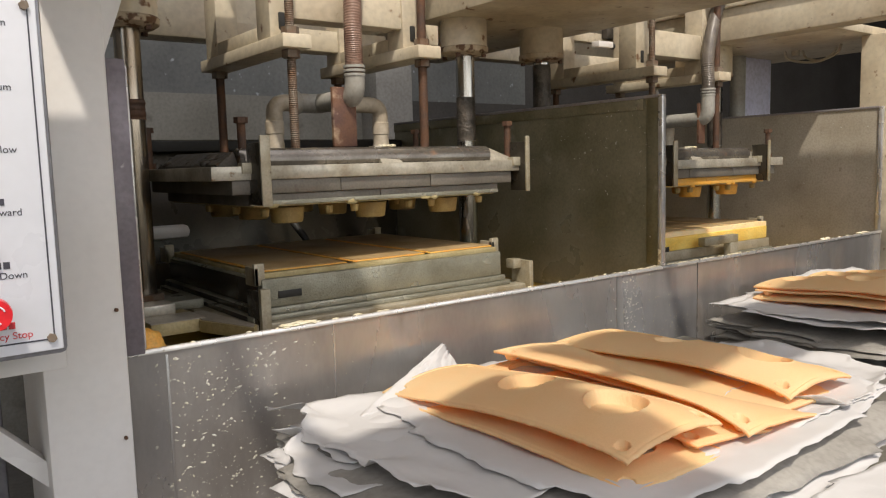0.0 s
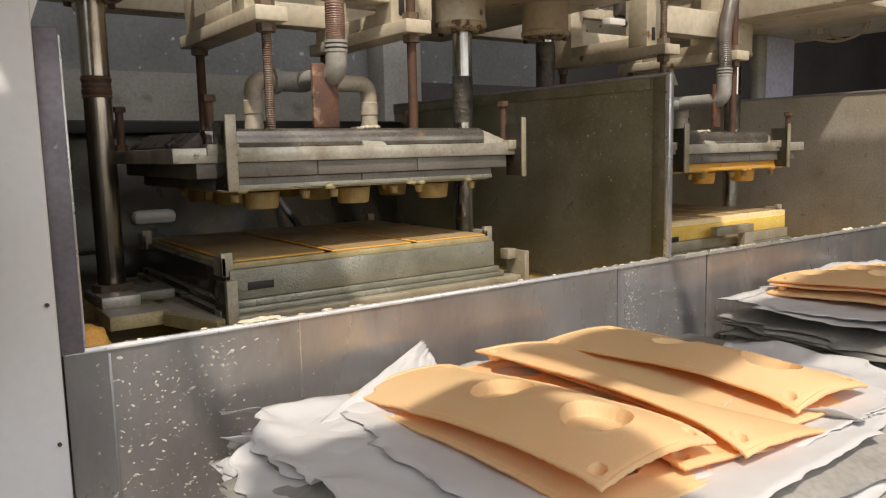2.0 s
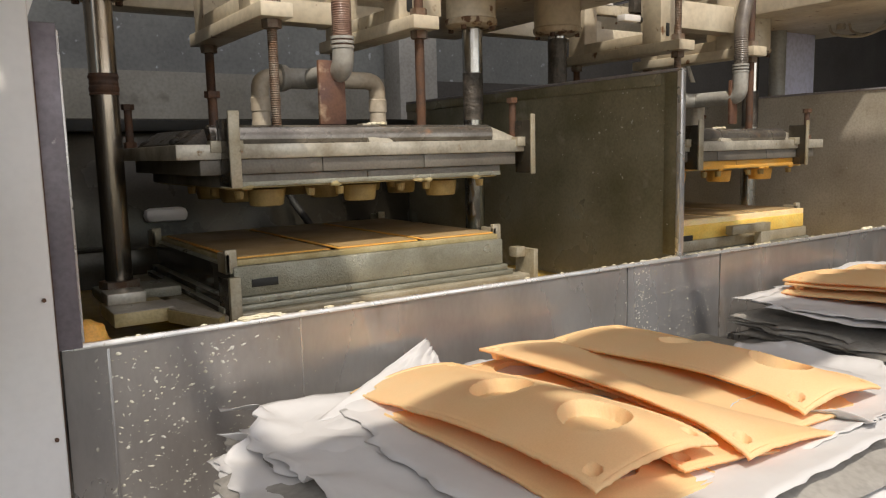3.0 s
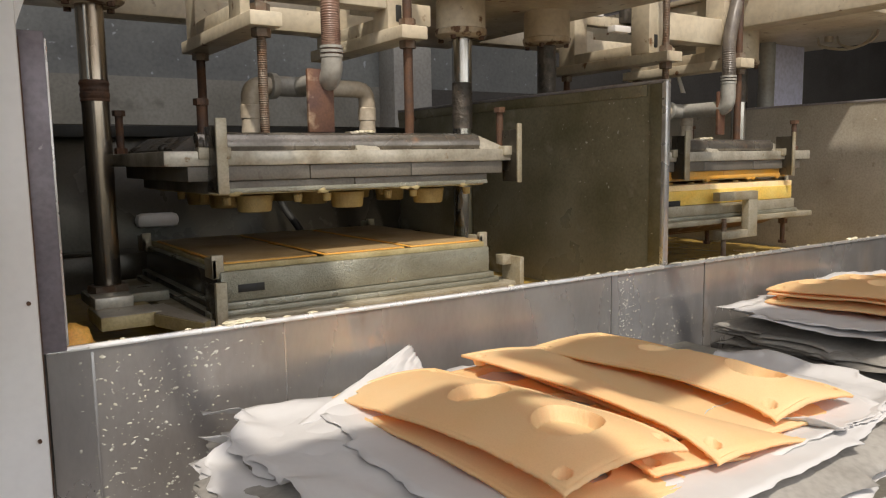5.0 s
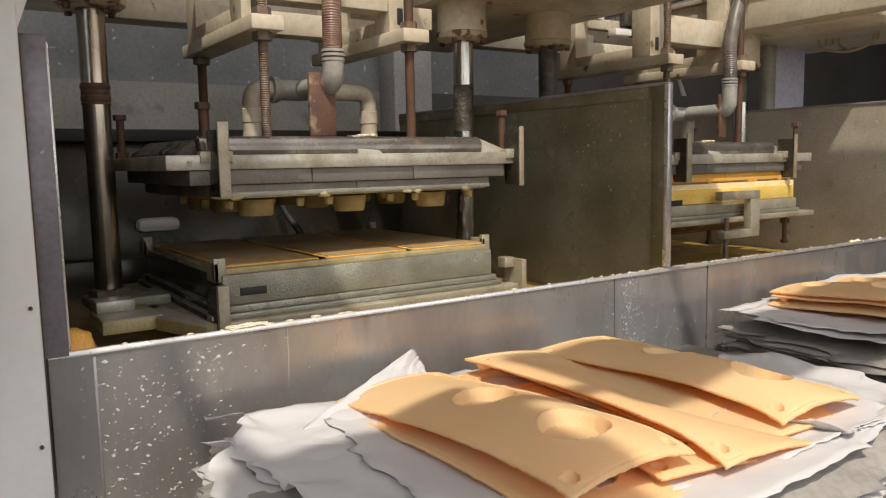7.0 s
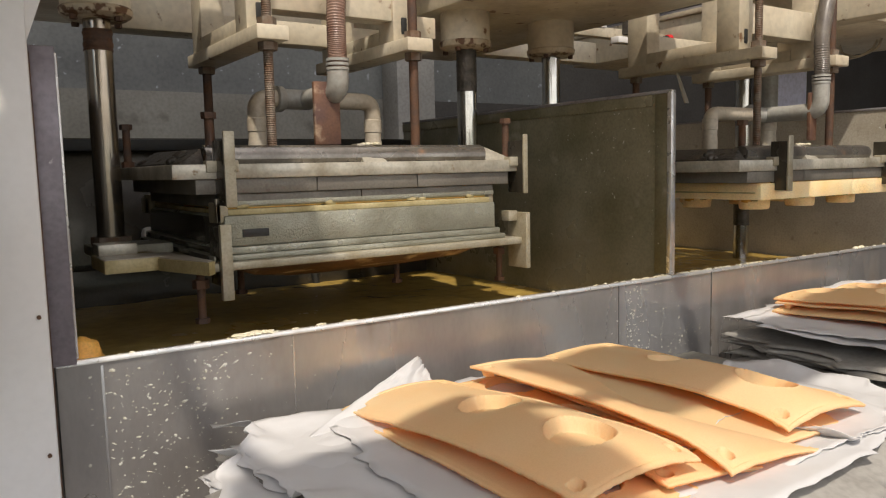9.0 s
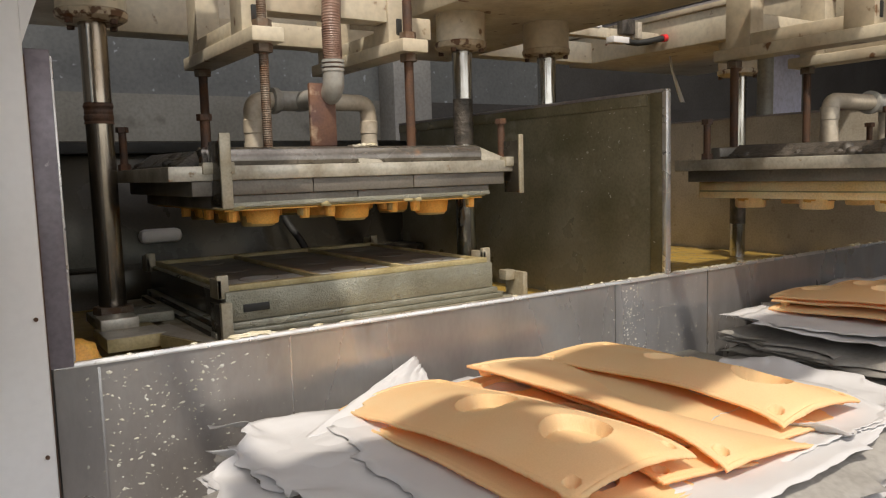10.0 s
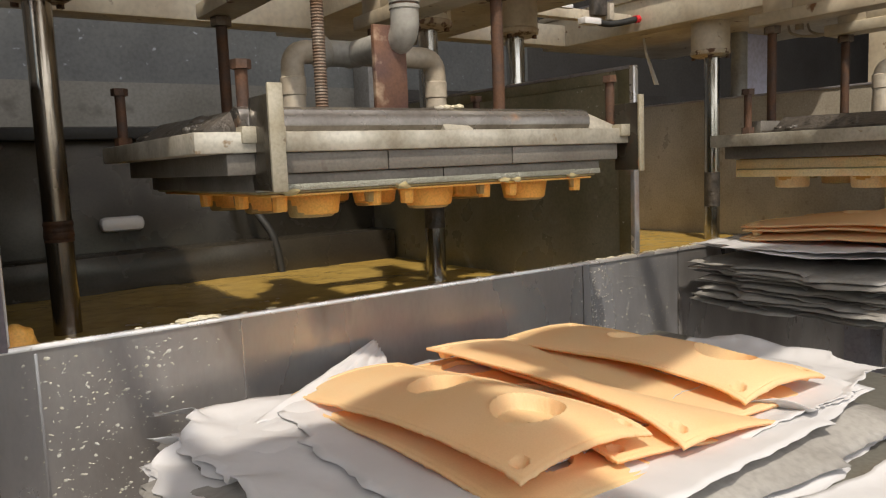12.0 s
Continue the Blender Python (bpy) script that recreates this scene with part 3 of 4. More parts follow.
def carriage(cx, label, bracket_x, hang, hx, second, dz=0.0, hood=(-0.355, 0.33), rib=0.0):
    """The transfer carriage with its upper mould, hanging on threaded rods. Local z is the height above the floor."""
    c = thing("transfer_carriage", label, "mould carriage", (cx, CY, 0), "transfer carriages")
    part("top_plate", bx(B(), -0.43, 0.43, -0.32, 0.25, 1.252, 1.281, 0.0025), "alu_plate", c, "scuffed aluminium top plate")
    xs = (-0.385, -0.13, 0.12, 0.385)
    for a, b in zip(xs, xs[1:]):
        part("mould_block", bx(B(), a, b - 0.0015, -0.312, 0.24, 1.222, 1.252, 0.002), "mould_grey", c)
    xs = (-0.324, -0.02, 0.324) if second else (-0.345, -0.02, 0.345)
    for a, b in zip(xs, xs[1:]):
        part("mould_block", bx(B(), a, b - 0.0015, -0.302, 0.24, 1.197, 1.2215, 0.002), "orange_coat" if second else "mould_grey", c)
    # lighter strip stands for light catching the rough cast edge
    part("rough_strip", bx(B(), xs[0] + 0.002, xs[2] - 0.002, -0.3045, -0.3025, 1.1972, 1.2065, 0.0005), "orange_coat" if second else "aluminium", c)
    part("seal_plate", bx(B(), -0.335, 0.335, -0.298, 0.24, 1.1935, 1.1968, 0.001), "seal", c, "pulp-stained seal plate")
    for x, y in CUPS:
        bm = B()
        cup(bm, x, y - 0.03, 1.188, 1.152, 0.040)
        part("plug", bm, "orange_coat" if second else "plug", c)
    for x in (-0.30, -0.145, -0.077, 0.077, 0.145, 0.30):
        for y in (-0.275, -0.115, 0.06):
            bm = B()
            cup(bm, x, y, 1.188, 1.172, 0.010, 10)
            part("pin", bm, "plug", c)
    # vacuum hood: a round front tube with a bent rib, open sloped ends, a greasy floor behind
    h0, h1 = hood
    prof = [(-0.285, 1.281), (-0.292, 1.290), (-0.292, 1.303), (-0.285, 1.314), (-0.270, 1.319), (-0.254, 1.314), (-0.246, 1.303), (-0.244, 1.281)]
    part("vacuum_hood", prism_x(B(), prof, h0, h1), "tube_steel", c, "grey rounded vacuum hood")
    bm = B()
    loft(bm, [[(h1 + 0.002, -0.290, 1.2812), (h1 + 0.002, -0.262, 1.320), (h1 + 0.002, -0.256, 1.318), (h1 + 0.002, -0.276, 1.2812)], [(h1 + 0.082, -0.292, 1.2812), (h1 + 0.082, -0.288, 1.2845), (h1 + 0.082, -0.284, 1.2845), (h1 + 0.082, -0.280, 1.2812)]])
    part("hood_end", bm, "alu_plate", c, "sloped torn end plate of the hood")
    bm = B()
    loft(bm, [[(h0 - 0.05, -0.29, 1.2812), (h0 - 0.05, -0.28, 1.286), (h0 - 0.05, 0.1, 1.286), (h0 - 0.05, 0.12, 1.2812)], [(h0 - 0.004, -0.288, 1.2812), (h0 - 0.004, -0.265, 1.312), (h0 - 0.004, 0.1, 1.316), (h0 - 0.004, 0.12, 1.2812)]])
    part("hood_end", bm, "dark_grease", c, "greasy dark end of the hood")
    bm = B()
    loft(bm, [[(rib - 0.012, -0.300, 1.2812), (rib - 0.012, -0.268, 1.3225), (rib - 0.012, -0.244, 1.3225), (rib - 0.012, -0.243, 1.2812)], [(rib + 0.002, -0.300, 1.2812), (rib + 0.004, -0.268, 1.3225), (rib + 0.004, -0.244, 1.3225), (rib + 0.002, -0.243, 1.2812)], [(rib + 0.048, -0.2965, 1.2812), (rib + 0.048, -0.2945, 1.284), (rib + 0.048, -0.244, 1.284), (rib + 0.048, -0.243, 1.2812)]])
    part("hood_rib", bm, "alu_plate", c, "bent triangular rib")
    part("hood_back", bx(B(), h0, h1 + 0.01, 0.16, 0.19, 1.281, 1.312, 0.004), "mould_grey", c)
    part("hood_floor", bx(B(), h0, h1, -0.243, 0.159, 1.2812, 1.287, 0.001), "dark_grease", c)
    rngl = random.Random(8)
    bm = B()
    for k in range(26):
        r = rngl.uniform(0.006, 0.016)
        bmesh.ops.create_icosphere(bm, subdivisions=2, radius=r, matrix=Matrix.Translation((h0 - rngl.uniform(-0.01, 0.05), rngl.uniform(-0.26, 0.1), 1.282 + r * 0.7)) @ Matrix.Diagonal((1.5, 1.2, rngl.uniform(0.5, 1.3), 1)))
    tagged(part("grease", bm, "dark_grease", c, "clotted grease and old pulp"), kind="stuff")
    rngb = random.Random(17)
    for x in (-0.10, 0.11, 0.135, -0.29, 0.27):
        bm = B()
        bmesh.ops.create_icosphere(bm, subdivisions=2, radius=0.008)
        for v in bm.verts:
            v.co = v.co * (1 + 0.5 * noise.noise(v.co * 160 + Vector((x * 90, 0, 0))))
            v.co = Vector((x + v.co.x * rngb.uniform(1.6, 2.0), -0.301 + v.co.y * 0.6, 1.196 + v.co.z * 0.8))
        part("pulp_bit", bm, "orange_coat" if second else "seal", c, "dried pulp bit on the seal edge")
    bm = B()
    rng = random.Random(5)
    for k in range(7):
        a = rng.uniform(0, 0.04)
        bmesh.ops.create_icosphere(bm, subdivisions=1, radius=rng.uniform(0.004, 0.008), matrix=Matrix.Translation((rib + 0.012 + a, -0.262 + rng.uniform(-0.012, 0.01), 1.322)) @ Matrix.Diagonal((1.4, 1, 0.6, 1)))
    part("pulp_crumbs", bm, "crumb", c)
    # corner brackets
    for i, x in enumerate(bracket_x):
        w = 0.022 if i == 0 else 0.014
        y0 = -0.372 if i == 0 and not second else -0.352
        part("corner_bracket", bx(B(), x - w / 2, x + w / 2, y0, y0 + 0.006, 1.188, 1.332, 0.002), "brackets", c, "upright steel stop bracket")
        # the web's near-black colour stands for shade on its side face
        part("bracket_web", bx(B(), x - w / 2 + (0.004 if i else 0.0), x - w / 2 + (0.010 if i else 0.006), y0 + 0.0065, -0.300 if i == 0 else -0.285, 1.190, 1.318, 0.002), "tank_black", c, "side web coloured dark for its shade")
        part("bracket_tab", bx(B(), x - w / 2 - 0.02, x + w / 2 + 0.022, -0.325, -0.30, 1.255, 1.278, 0.002), "brackets", c)
    for x, y in ((0.41, -0.27), (-0.41, 0.16), (0.41, 0.16), (-0.338, -0.262)):
        bm = B()
        cy(bm, (x, y, 1.281), (x, y, 1.372), 0.009, 0.009, 12)
        hexnut(bm, x, y, 1.372, 1.385, 0.015)
        hexnut(bm, x, y, 1.281, 1.296, 0.015)
        part("set_bolt", bm, "rust", c, "rusty set bolt")
    # hanger bars, rods and nuts
    for x in hang:
        bar = part("hanger_bar", bx(B(), x - 0.036, x + 0.036, -0.235, 0.285, 1.535, 1.566, 0.003), "cream", c, "cream hanger bar")
        for y in (-0.20, 0.24):
            if y < 0 and x < 0:
                part("threaded_rod", thread(B(), x, y, 1.285 + dz, 1.80), "bolt", c)
            else:
                part("hanger_rod", cy(B(), (x, y, 1.285 + dz), (x, y, 1.80), 0.0115, 0.0115, 16), "rust", c, "smooth rusty hanger rod")
            for z0, z1 in ((1.281, 1.297), (1.300, 1.316), (1.516, 1.534), (1.567, 1.585)):
                low = dz if z0 < 1.4 else 0.0
                part("nut", hexnut(B(), x, y, z0 + low, z1 + low, 0.021), "bolt", c)
        # side frame over the bar
        bm = B()
        bx(bm, x - 0.03, x + 0.03, -0.16, -0.085, 1.566, 1.84, 0.003)
        bx(bm, x - 0.03, x + 0.03, 0.17, 0.25, 1.566, 1.84, 0.003)
        bx(bm, x - 0.03, x + 0.03, -0.085, 0.17, 1.566, 1.60, 0.003)
        part("side_frame", bm, "cream", c, "cream welded side frame")
        # solid black block drawn for the dark inside of a slot
        part("slot", bx(B(), x - 0.008, x + 0.008, -0.1625, -0.158, 1.585, 1.625, 0.003), "dark_void", c)
        part("top_rail", bx(B(), x - 0.034, x + 0.034, -0.24, 0.30, 1.84, 1.90, 0.003), "cream", c)
    a, b = hang
    part("cross_beam", bx(B(), a + 0.03, b - 0.03, -0.155, -0.09, 1.615, 1.70, 0.003), "cream", c, "cream box beam")
    part("cross_beam", bx(B(), a - 0.02, b + 0.14, 0.18, 0.245, 1.60, 1.66, 0.003), "cream", c)
    part("outrigger", bx(B(), b + 0.03, b + 0.16, -0.06, 0.0, 1.60, 1.655, 0.003), "cream", c)
    for x0, x1 in ((a - 0.20, a - 0.034), (b + 0.034, b + 0.20)):
        part("roller_arm", bx(B(), x0, x1, -0.05, 0.05, 1.845, 1.89, 0.003), "cream", c)
    # suction pipes
    part("pipe_plate", bx(B(), hx - (0.046 if second else 0.075), hx - 0.010, -0.188, -0.176, 1.315, 1.458, 0.003), "rust_plate", c, "rusty upright plate with pale patches standing for sunlight")
    hose_line = path([(hx - 0.022, -0.205, 1.478), (hx - 0.022, -0.205, 1.53), (hx - 0.018, -0.20, 1.62), (hx + 0.01, -0.17, 1.75), (hx + 0.10, -0.10, 1.92), (hx + 0.22, 0.0, 2.08)], 34)
    if second:
        hose_line = path([(hx - 0.022, -0.205, 1.478), (hx - 0.02, -0.205, 1.53), (hx - 0.015, -0.20, 1.62), (hx + 0.03, -0.19, 1.74), (hx + 0.13, -0.16, 1.86), (hx + 0.3, -0.1, 2.0)], 26)
    bm = B()
    ring_sweep(bm, hose_line, [0.0225 if k % 2 else 0.0212 for k in range(len(hose_line))], 16)
    part("suction_hose", bm, "dark_hose" if second else "hose", c, "ribbed brown suction hose")
    bm = B()
    for z in (1.482, 1.492, 1.502):
        cy(bm, (hx - 0.022, -0.205, z), (hx - 0.022, -0.205, z + 0.006), 0.0262)
    part("hose_clamp", bm, "grey_pvc", c)
    pz = 1.402 if second else 1.432
    bm = B()
    pipe(bm, [(hx - 0.022, -0.205, 1.482), (hx - 0.022, -0.205, pz), (hx - 0.022, -0.12, pz)], 0.0245, 0.034, 20)
    part("elbow", bm, "grey_pvc", c, "grey plastic pipe elbow")
    bm = B()
    cy(bm, (hx - 0.085, -0.02, pz), (hx - 0.01, -0.02, pz), 0.0245, 0.0245)
    ring_sweep(bm, [(hx - 0.100, -0.02, pz), (hx - 0.098, -0.02, pz), (hx - 0.085, -0.02, pz), (hx - 0.078, -0.02, pz)], [0.029, 0.032, 0.031, 0.0255], 24)
    cy(bm, (hx - 0.022, -0.13, pz), (hx - 0.022, 0.0, pz), 0.0242, 0.0242)
    part("tee_pipe", bm, "grey_pvc", c, "grey plastic tee with a flared socket")
    xl, xr = -0.149, 0.166 if not second else 0.150
    for x0, x1 in ((hx - 0.095, xl), (hx - 0.03, xr)):
        bm = B()
        pipe(bm, [(x0, -0.02, pz), (x1, -0.02, pz), (x1, -0.02, 1.325)] if abs(x0 - x1) > 0.05 else [(x1, -0.02, pz), (x1, -0.02, 1.325)], 0.0212, 0.032, 20)
        ring_sweep(bm, [(x1, -0.02, 1.352), (x1, -0.02, 1.354), (x1, -0.02, 1.384), (x1, -0.02, 1.386)], [0.0214, 0.0232, 0.0232, 0.0214], 20)
        cy(bm, (x1, -0.02, 1.284), (x1, -0.02, 1.33), 0.0225)
        part("drop_pipe", bm, "pvc", c, "dirty cream drop pipe")
    # the mould hangs a little lower on its rods
    for ch in c.children:
        if dz and ch.name.split(".")[0] in ("top_plate", "mould_block", "rough_strip", "seal_plate", "plug", "pin", "pulp_bit", "vacuum_hood", "hood_end", "hood_rib", "hood_back", "hood_floor", "grease", "pulp_crumbs", "corner_bracket", "bracket_web", "bracket_tab", "set_bolt"):
            ch.location.z = dz + 0.010 if "bracket" in ch.name else dz
    return c


def lower_mould(cx, label, block, rim_mat, clamp):
    """The forming mould that the two rods lift; local z is the height at its waiting position."""
    m = thing("lower_mould", label, "forming mould", (cx, CY, 0), "lower moulds")
    if not clamp:
        # thin black sheets put the left side's deep shade into colour
        for x, z0, z1 in ((-0.3375, 0.974, 1.030), (-0.3505, 0.958, 0.970), (-0.3645, 0.946, 0.956)):
            part("side_cheek", bx(B(), x, x + 0.002, -0.30, 0.29, z0, z1, 0.0008), "tank_black", m, "black sheet standing in for shade on the mould's side")
    foot = 0.990 if clamp else 0.972
    part("mould_block", bx(B(), -0.335, 0.335, -0.32, 0.30, foot, 1.034, 0.004), block, m, "pulp-coated mould block" if clamp else "rough cast mould block")
    part("mould_step", bx(B(), -0.348, 0.348, -0.3225, 0.305, 0.957, foot - 0.0005, 0.003), "brackets" if clamp else block, m)
    part("mould_base", bx(B(), -0.362, 0.362, -0.327, 0.31, 0.945, 0.9565, 0.003), "aluminium" if clamp else block, m)
    part("base_plate", bx(B(), -0.40, 0.42, -0.345, 0.33, 0.928, 0.9445, 0.003), "brackets", m)
    # black block again, for the dark of the socket hole
    part("socket", bx(B(), -0.300, -0.245, -0.3225, -0.31, 0.99, 1.006, 0.001), "dark_void", m)
    for x0, x1 in ((-0.325, 0.325),):
        bm = B()
        bx(bm, x0, x1, -0.312, -0.294, 1.034, 1.046, 0.002)
        bx(bm, x0, x1, 0.274, 0.292, 1.034, 1.046, 0.002)
        for x in (x0, -0.117, 0.105, x1 - 0.012):
            bx(bm, x, x + 0.012, -0.294, 0.274, 1.034, 1.044, 0.002)
        part("rim_frame", bm, rim_mat, m, "pulp-stained rim frame")
    for k in range(3):
        x = -0.218 + 0.2205 * k
        bm = B()
        bx(bm, x - 0.095, x + 0.095, -0.293, 0.273, 1.0345, 1.037, 0.001)
        scr = part("forming_screen", bm, "mould_grey", m, "dark wet wire forming screen")
        # the front strip and front recesses are paler than the rest
        part("dry_strip", bx(B(), x - 0.092, x + 0.092, -0.291, -0.165, 1.0365, 1.0372, 0), "mesh_white", scr, "paler front strip")
        for y in (-0.19, 0.0, 0.19):
            part("recess_ring", cy(B(), (x, y, 1.0372), (x, y, 1.0380), 0.044), "mould_grey", scr)
            part("recess", cy(B(), (x, y, 1.0381), (x, y, 1.0386), 0.0405), "mould_grey" if y > -0.1 else "mesh_white", scr)
    for x, y in ((-0.345, -0.315), (0.325, -0.30), (-0.345, 0.28), (0.325, 0.28)):
        bm = B()
        bx(bm, x - 0.004, x + 0.02, y, y + 0.012, 1.02, 1.068, 0.002)
        bx(bm, x - 0.004, x + 0.006, y, y + 0.05, 1.02, 1.060, 0.002)
        part("corner_guide", bm, "brackets", m, "small upright corner guide")
    if clamp:
        bm = B()
        bx(bm, -0.125, 0.067, -0.372, -0.346, 1.000, 1.026, 0.002)
        bx(bm, 0.020, 0.067, -0.372, -0.346, 0.882, 1.000, 0.002)
        bx(bm, -0.110, 0.020, -0.372, -0.346, 0.882, 0.906, 0.002)
        part("clamp", bm, "brackets", m, "C-shaped steel clamp")
        part("clamp_screw", thread(B(), -0.085, -0.359, 0.815, 0.9445, 0.008), "bolt", m)
    else:
        part("corner_bracket", bx(B(), -0.358, -0.336, -0.364, -0.350, 0.873, 1.020, 0.002), "brackets", m, "upright steel stop bracket")
        # near-black again in place of shade on the web
        part("bracket_web", bx(B(), -0.358, -0.350, -0.3495, -0.29, 0.90, 1.015, 0.002), "tank_black", m, "side web coloured dark for its shade")
        bm = B()
        bx(bm, 0.398, 0.412, -0.362, -0.29, 0.868, 1.006, 0.002)
        bx(bm, 0.37, 0.398, -0.33, -0.30, 0.985, 1.010, 0.002)
        bx(bm, 0.412, 0.43, -0.34, -0.30, 0.955, 0.972, 0.002)
        part("corner_bracket", bm, "brackets", m)
    # shallow belly, hanging bolts
    bm = B()
    loft(bm, [rect(-0.30, 0.30, -0.30, 0.28, 0.928), rect(-0.26, 0.26, -0.26, 0.24, 0.905), rect(-0.12, 0.12, -0.12, 0.12, 0.875)])
    part("drain_pan", bm, "rust_plate", m, "rusty orange drain pan")
    for x, y in ((-0.385, -0.31), (0.40, -0.25), (0.18, -0.1), (-0.2, 0.0)):
        bm = B()
        cy(bm, (x, y, 0.83), (x, y, 0.93), 0.008, 0.008, 12)
        hexnut(bm, x, y, 0.895, 0.912, 0.016)
        hexnut(bm, x, y, 0.826, 0.836, 0.014)
        part("hanging_bolt", bm, "rust", m, "rusty hanging bolt")
    # side arms and rods
    for sgn in (-1, 1):
        bm = B()
        bx(bm, *sorted((sgn * 0.37, sgn * 0.535)), -0.06, 0.06, 0.9455, 0.968, 0.003)
        part("side_arm", bm, "aluminium", m)
        bm = B()
        cy(bm, (sgn * 0.487, 0, 0.93), (sgn * 0.487, 0, 2.05), 0.0285, 0.0285, 32)
        rod = part("piston_rod", bm, "chrome" if sgn > 0 or clamp else "worn_rod", m, "worn chrome piston rod" if sgn > 0 or clamp else "brown-stained piston rod")
        bm = B()
        z0, z1 = (1.335, 1.465) if sgn > 0 else (1.30, 1.60) if clamp else (1.385, 1.43)
        zs = [z0 + (z1 - z0) * k / 40 for k in range(41)]
        ring_sweep(bm, [(sgn * 0.487, 0, z) for z in zs], [0.0287 + (0.0012 if sgn > 0 or clamp else 0.006) * abs(noise.noise((z * 90, sgn, 0.5))) for z in zs], 24)
        part("grease_band", bm, "dark_grease" if sgn > 0 or clamp else "rust", rod, "grease-blackened length" if sgn > 0 or clamp else "rusty band")
        part("rod_nut", hexnut(B(), sgn * 0.487, 0, 0.968, 0.985, 0.042), "bolt", rod)
    if not clamp:
        part("arm_block", bx(B(), -0.540, -0.465, -0.152, -0.085, 0.9565, 0.980, 0.003), "alu_plate", m, "pale block on the tray arm")
        # arm sides take a warm tint in place of orange light off the slurry
        part("tray_arm", bx(B(), -0.546, -0.432, -0.245, -0.10, 0.930, 0.956, 0.002), "seal", m, "wet tray arm, sides tinted for the slurry's orange light")
        part("tray_skin", bx(B(), -0.545, -0.433, -0.243, -0.15, 0.9562, 0.9575, 0.0004), "tank_grey", m, "wet grey top of the arm")
        bm = B()
        loft(bm, [[(-0.450, -0.262, z), (-0.397, -0.412, z), (-0.378, -0.385, z), (-0.405, -0.150, z), (-0.4315, -0.150, z)] for z in (0.931, 0.955)])
        part("tray_arm", bm, "seal", m, "bent arm, edge tinted for the slurry's orange light")
        bm = B()
        loft(bm, [[(-0.446, -0.258, z), (-0.397, -0.405, z), (-0.382, -0.385, z), (-0.407, -0.155, z), (-0.4300, -0.155, z)] for z in (0.9552, 0.9565)])
        part("tray_skin", bm, "tank_grey", m)
    return m


carriage_1 = carriage(1.04, "cream transfer carriage holding a grey upper mould over the first bay", (-0.335, 0.408), (-0.183, 0.185), 0.001, False, -0.008)
carriage_2 = carriage(2.341, "cream transfer carriage holding an orange-stained upper mould over the second bay", (-0.259, 0.283), (-0.183, 0.185), 0.147, True, -0.022, (-0.355, 0.255), -0.086)
mould_1 = lower_mould(1.04, "rough grey aluminium lower mould on chrome lifting rods", "aluminium", "seal", False)
mould_2 = lower_mould(2.335, "yellow pulp-coated lower mould on chrome lifting rods", "yellow_pulp", "yellow_pulp", True)


def wet_pad(cx, k, group, skirt=0.0, body="wet_pulp"):
    """A freshly formed pulp sheet with three cups hanging below; local z at its place on the waiting lower mould."""
    x = -0.218 + 0.2205 * k
    ob = thing("wet_pulp_sheet", "wet moulded pulp sheet, brown on top with orange cups below", "pulp sheet", (cx, CY, 0), group)
    # brown skin over orange pulp: shade between the moulds put into colour
    part("top_skin", bx(B(), x - 0.096, x + 0.096, -0.294, 0.243, 1.0498, 1.0515, 0.0006), "brown_pulp", ob, "top skin coloured brown for the shade between the moulds")
    part("pulp_body", bx(B(), x - 0.102 - skirt * 0.25, x + 0.102 + skirt * 0.25, -0.298 - skirt * 0.4, 0.245, 1.0465 - skirt, 1.0496, 0.001), body, ob)
    for y in (-0.22, -0.03, 0.16):
        bm = B()
        cup(bm, x, y, 1.0475, 1.014 - skirt * 0.95, 0.0445)
        part("pulp_cup", bm, body, ob)
    for sx in (-0.08, 0.08):
        for y in (-0.275, -0.12, 0.06):
            bm = B()
            cup(bm, x + sx, y, 1.0475, 1.024, 0.012, 10)
            part("pulp_nub", bm, body, ob)
    return ob


wet_1 = [wet_pad(1.04, k, "wet sheets of the first bay") for k in range(3)]
wet_2 = [wet_pad(2.341, k, "wet sheets of the second bay", 0.040, "cream_pulp") for k in range(3)]


# ---- tables, paper and dry pads ----
def lift_table(name, label, x0, x1, y0, y1, z):
    t = thing(name, label, "lift table", (0, 0, 0), "lift tables")
    part("table_plate", bx(B(), x0, x1, y0, y1, z - 0.012, z, 0.002), "table", t)
    part("edge_bar", bx(B(), x0 + 0.01, x1 - 0.01, y0 + 0.012, y0 + 0.05, z - 0.06, z - 0.0125, 0.002), "table", t)
    part("edge_bar", bx(B(), x0 + 0.01, x1 - 0.01, y1 - 0.05, y1 - 0.012, z - 0.06, z - 0.0125, 0.002), "table", t)
    for x in (x0 + 0.06, x1 - 0.12):
        part("lift_post", bx(B(), x, x + 0.06, (y0 + y1) / 2 - 0.03, (y0 + y1) / 2 + 0.03, 0.0 if name == "lift_table" else 0.02, z - 0.0125, 0.003), "grey_steel", t)
    return t


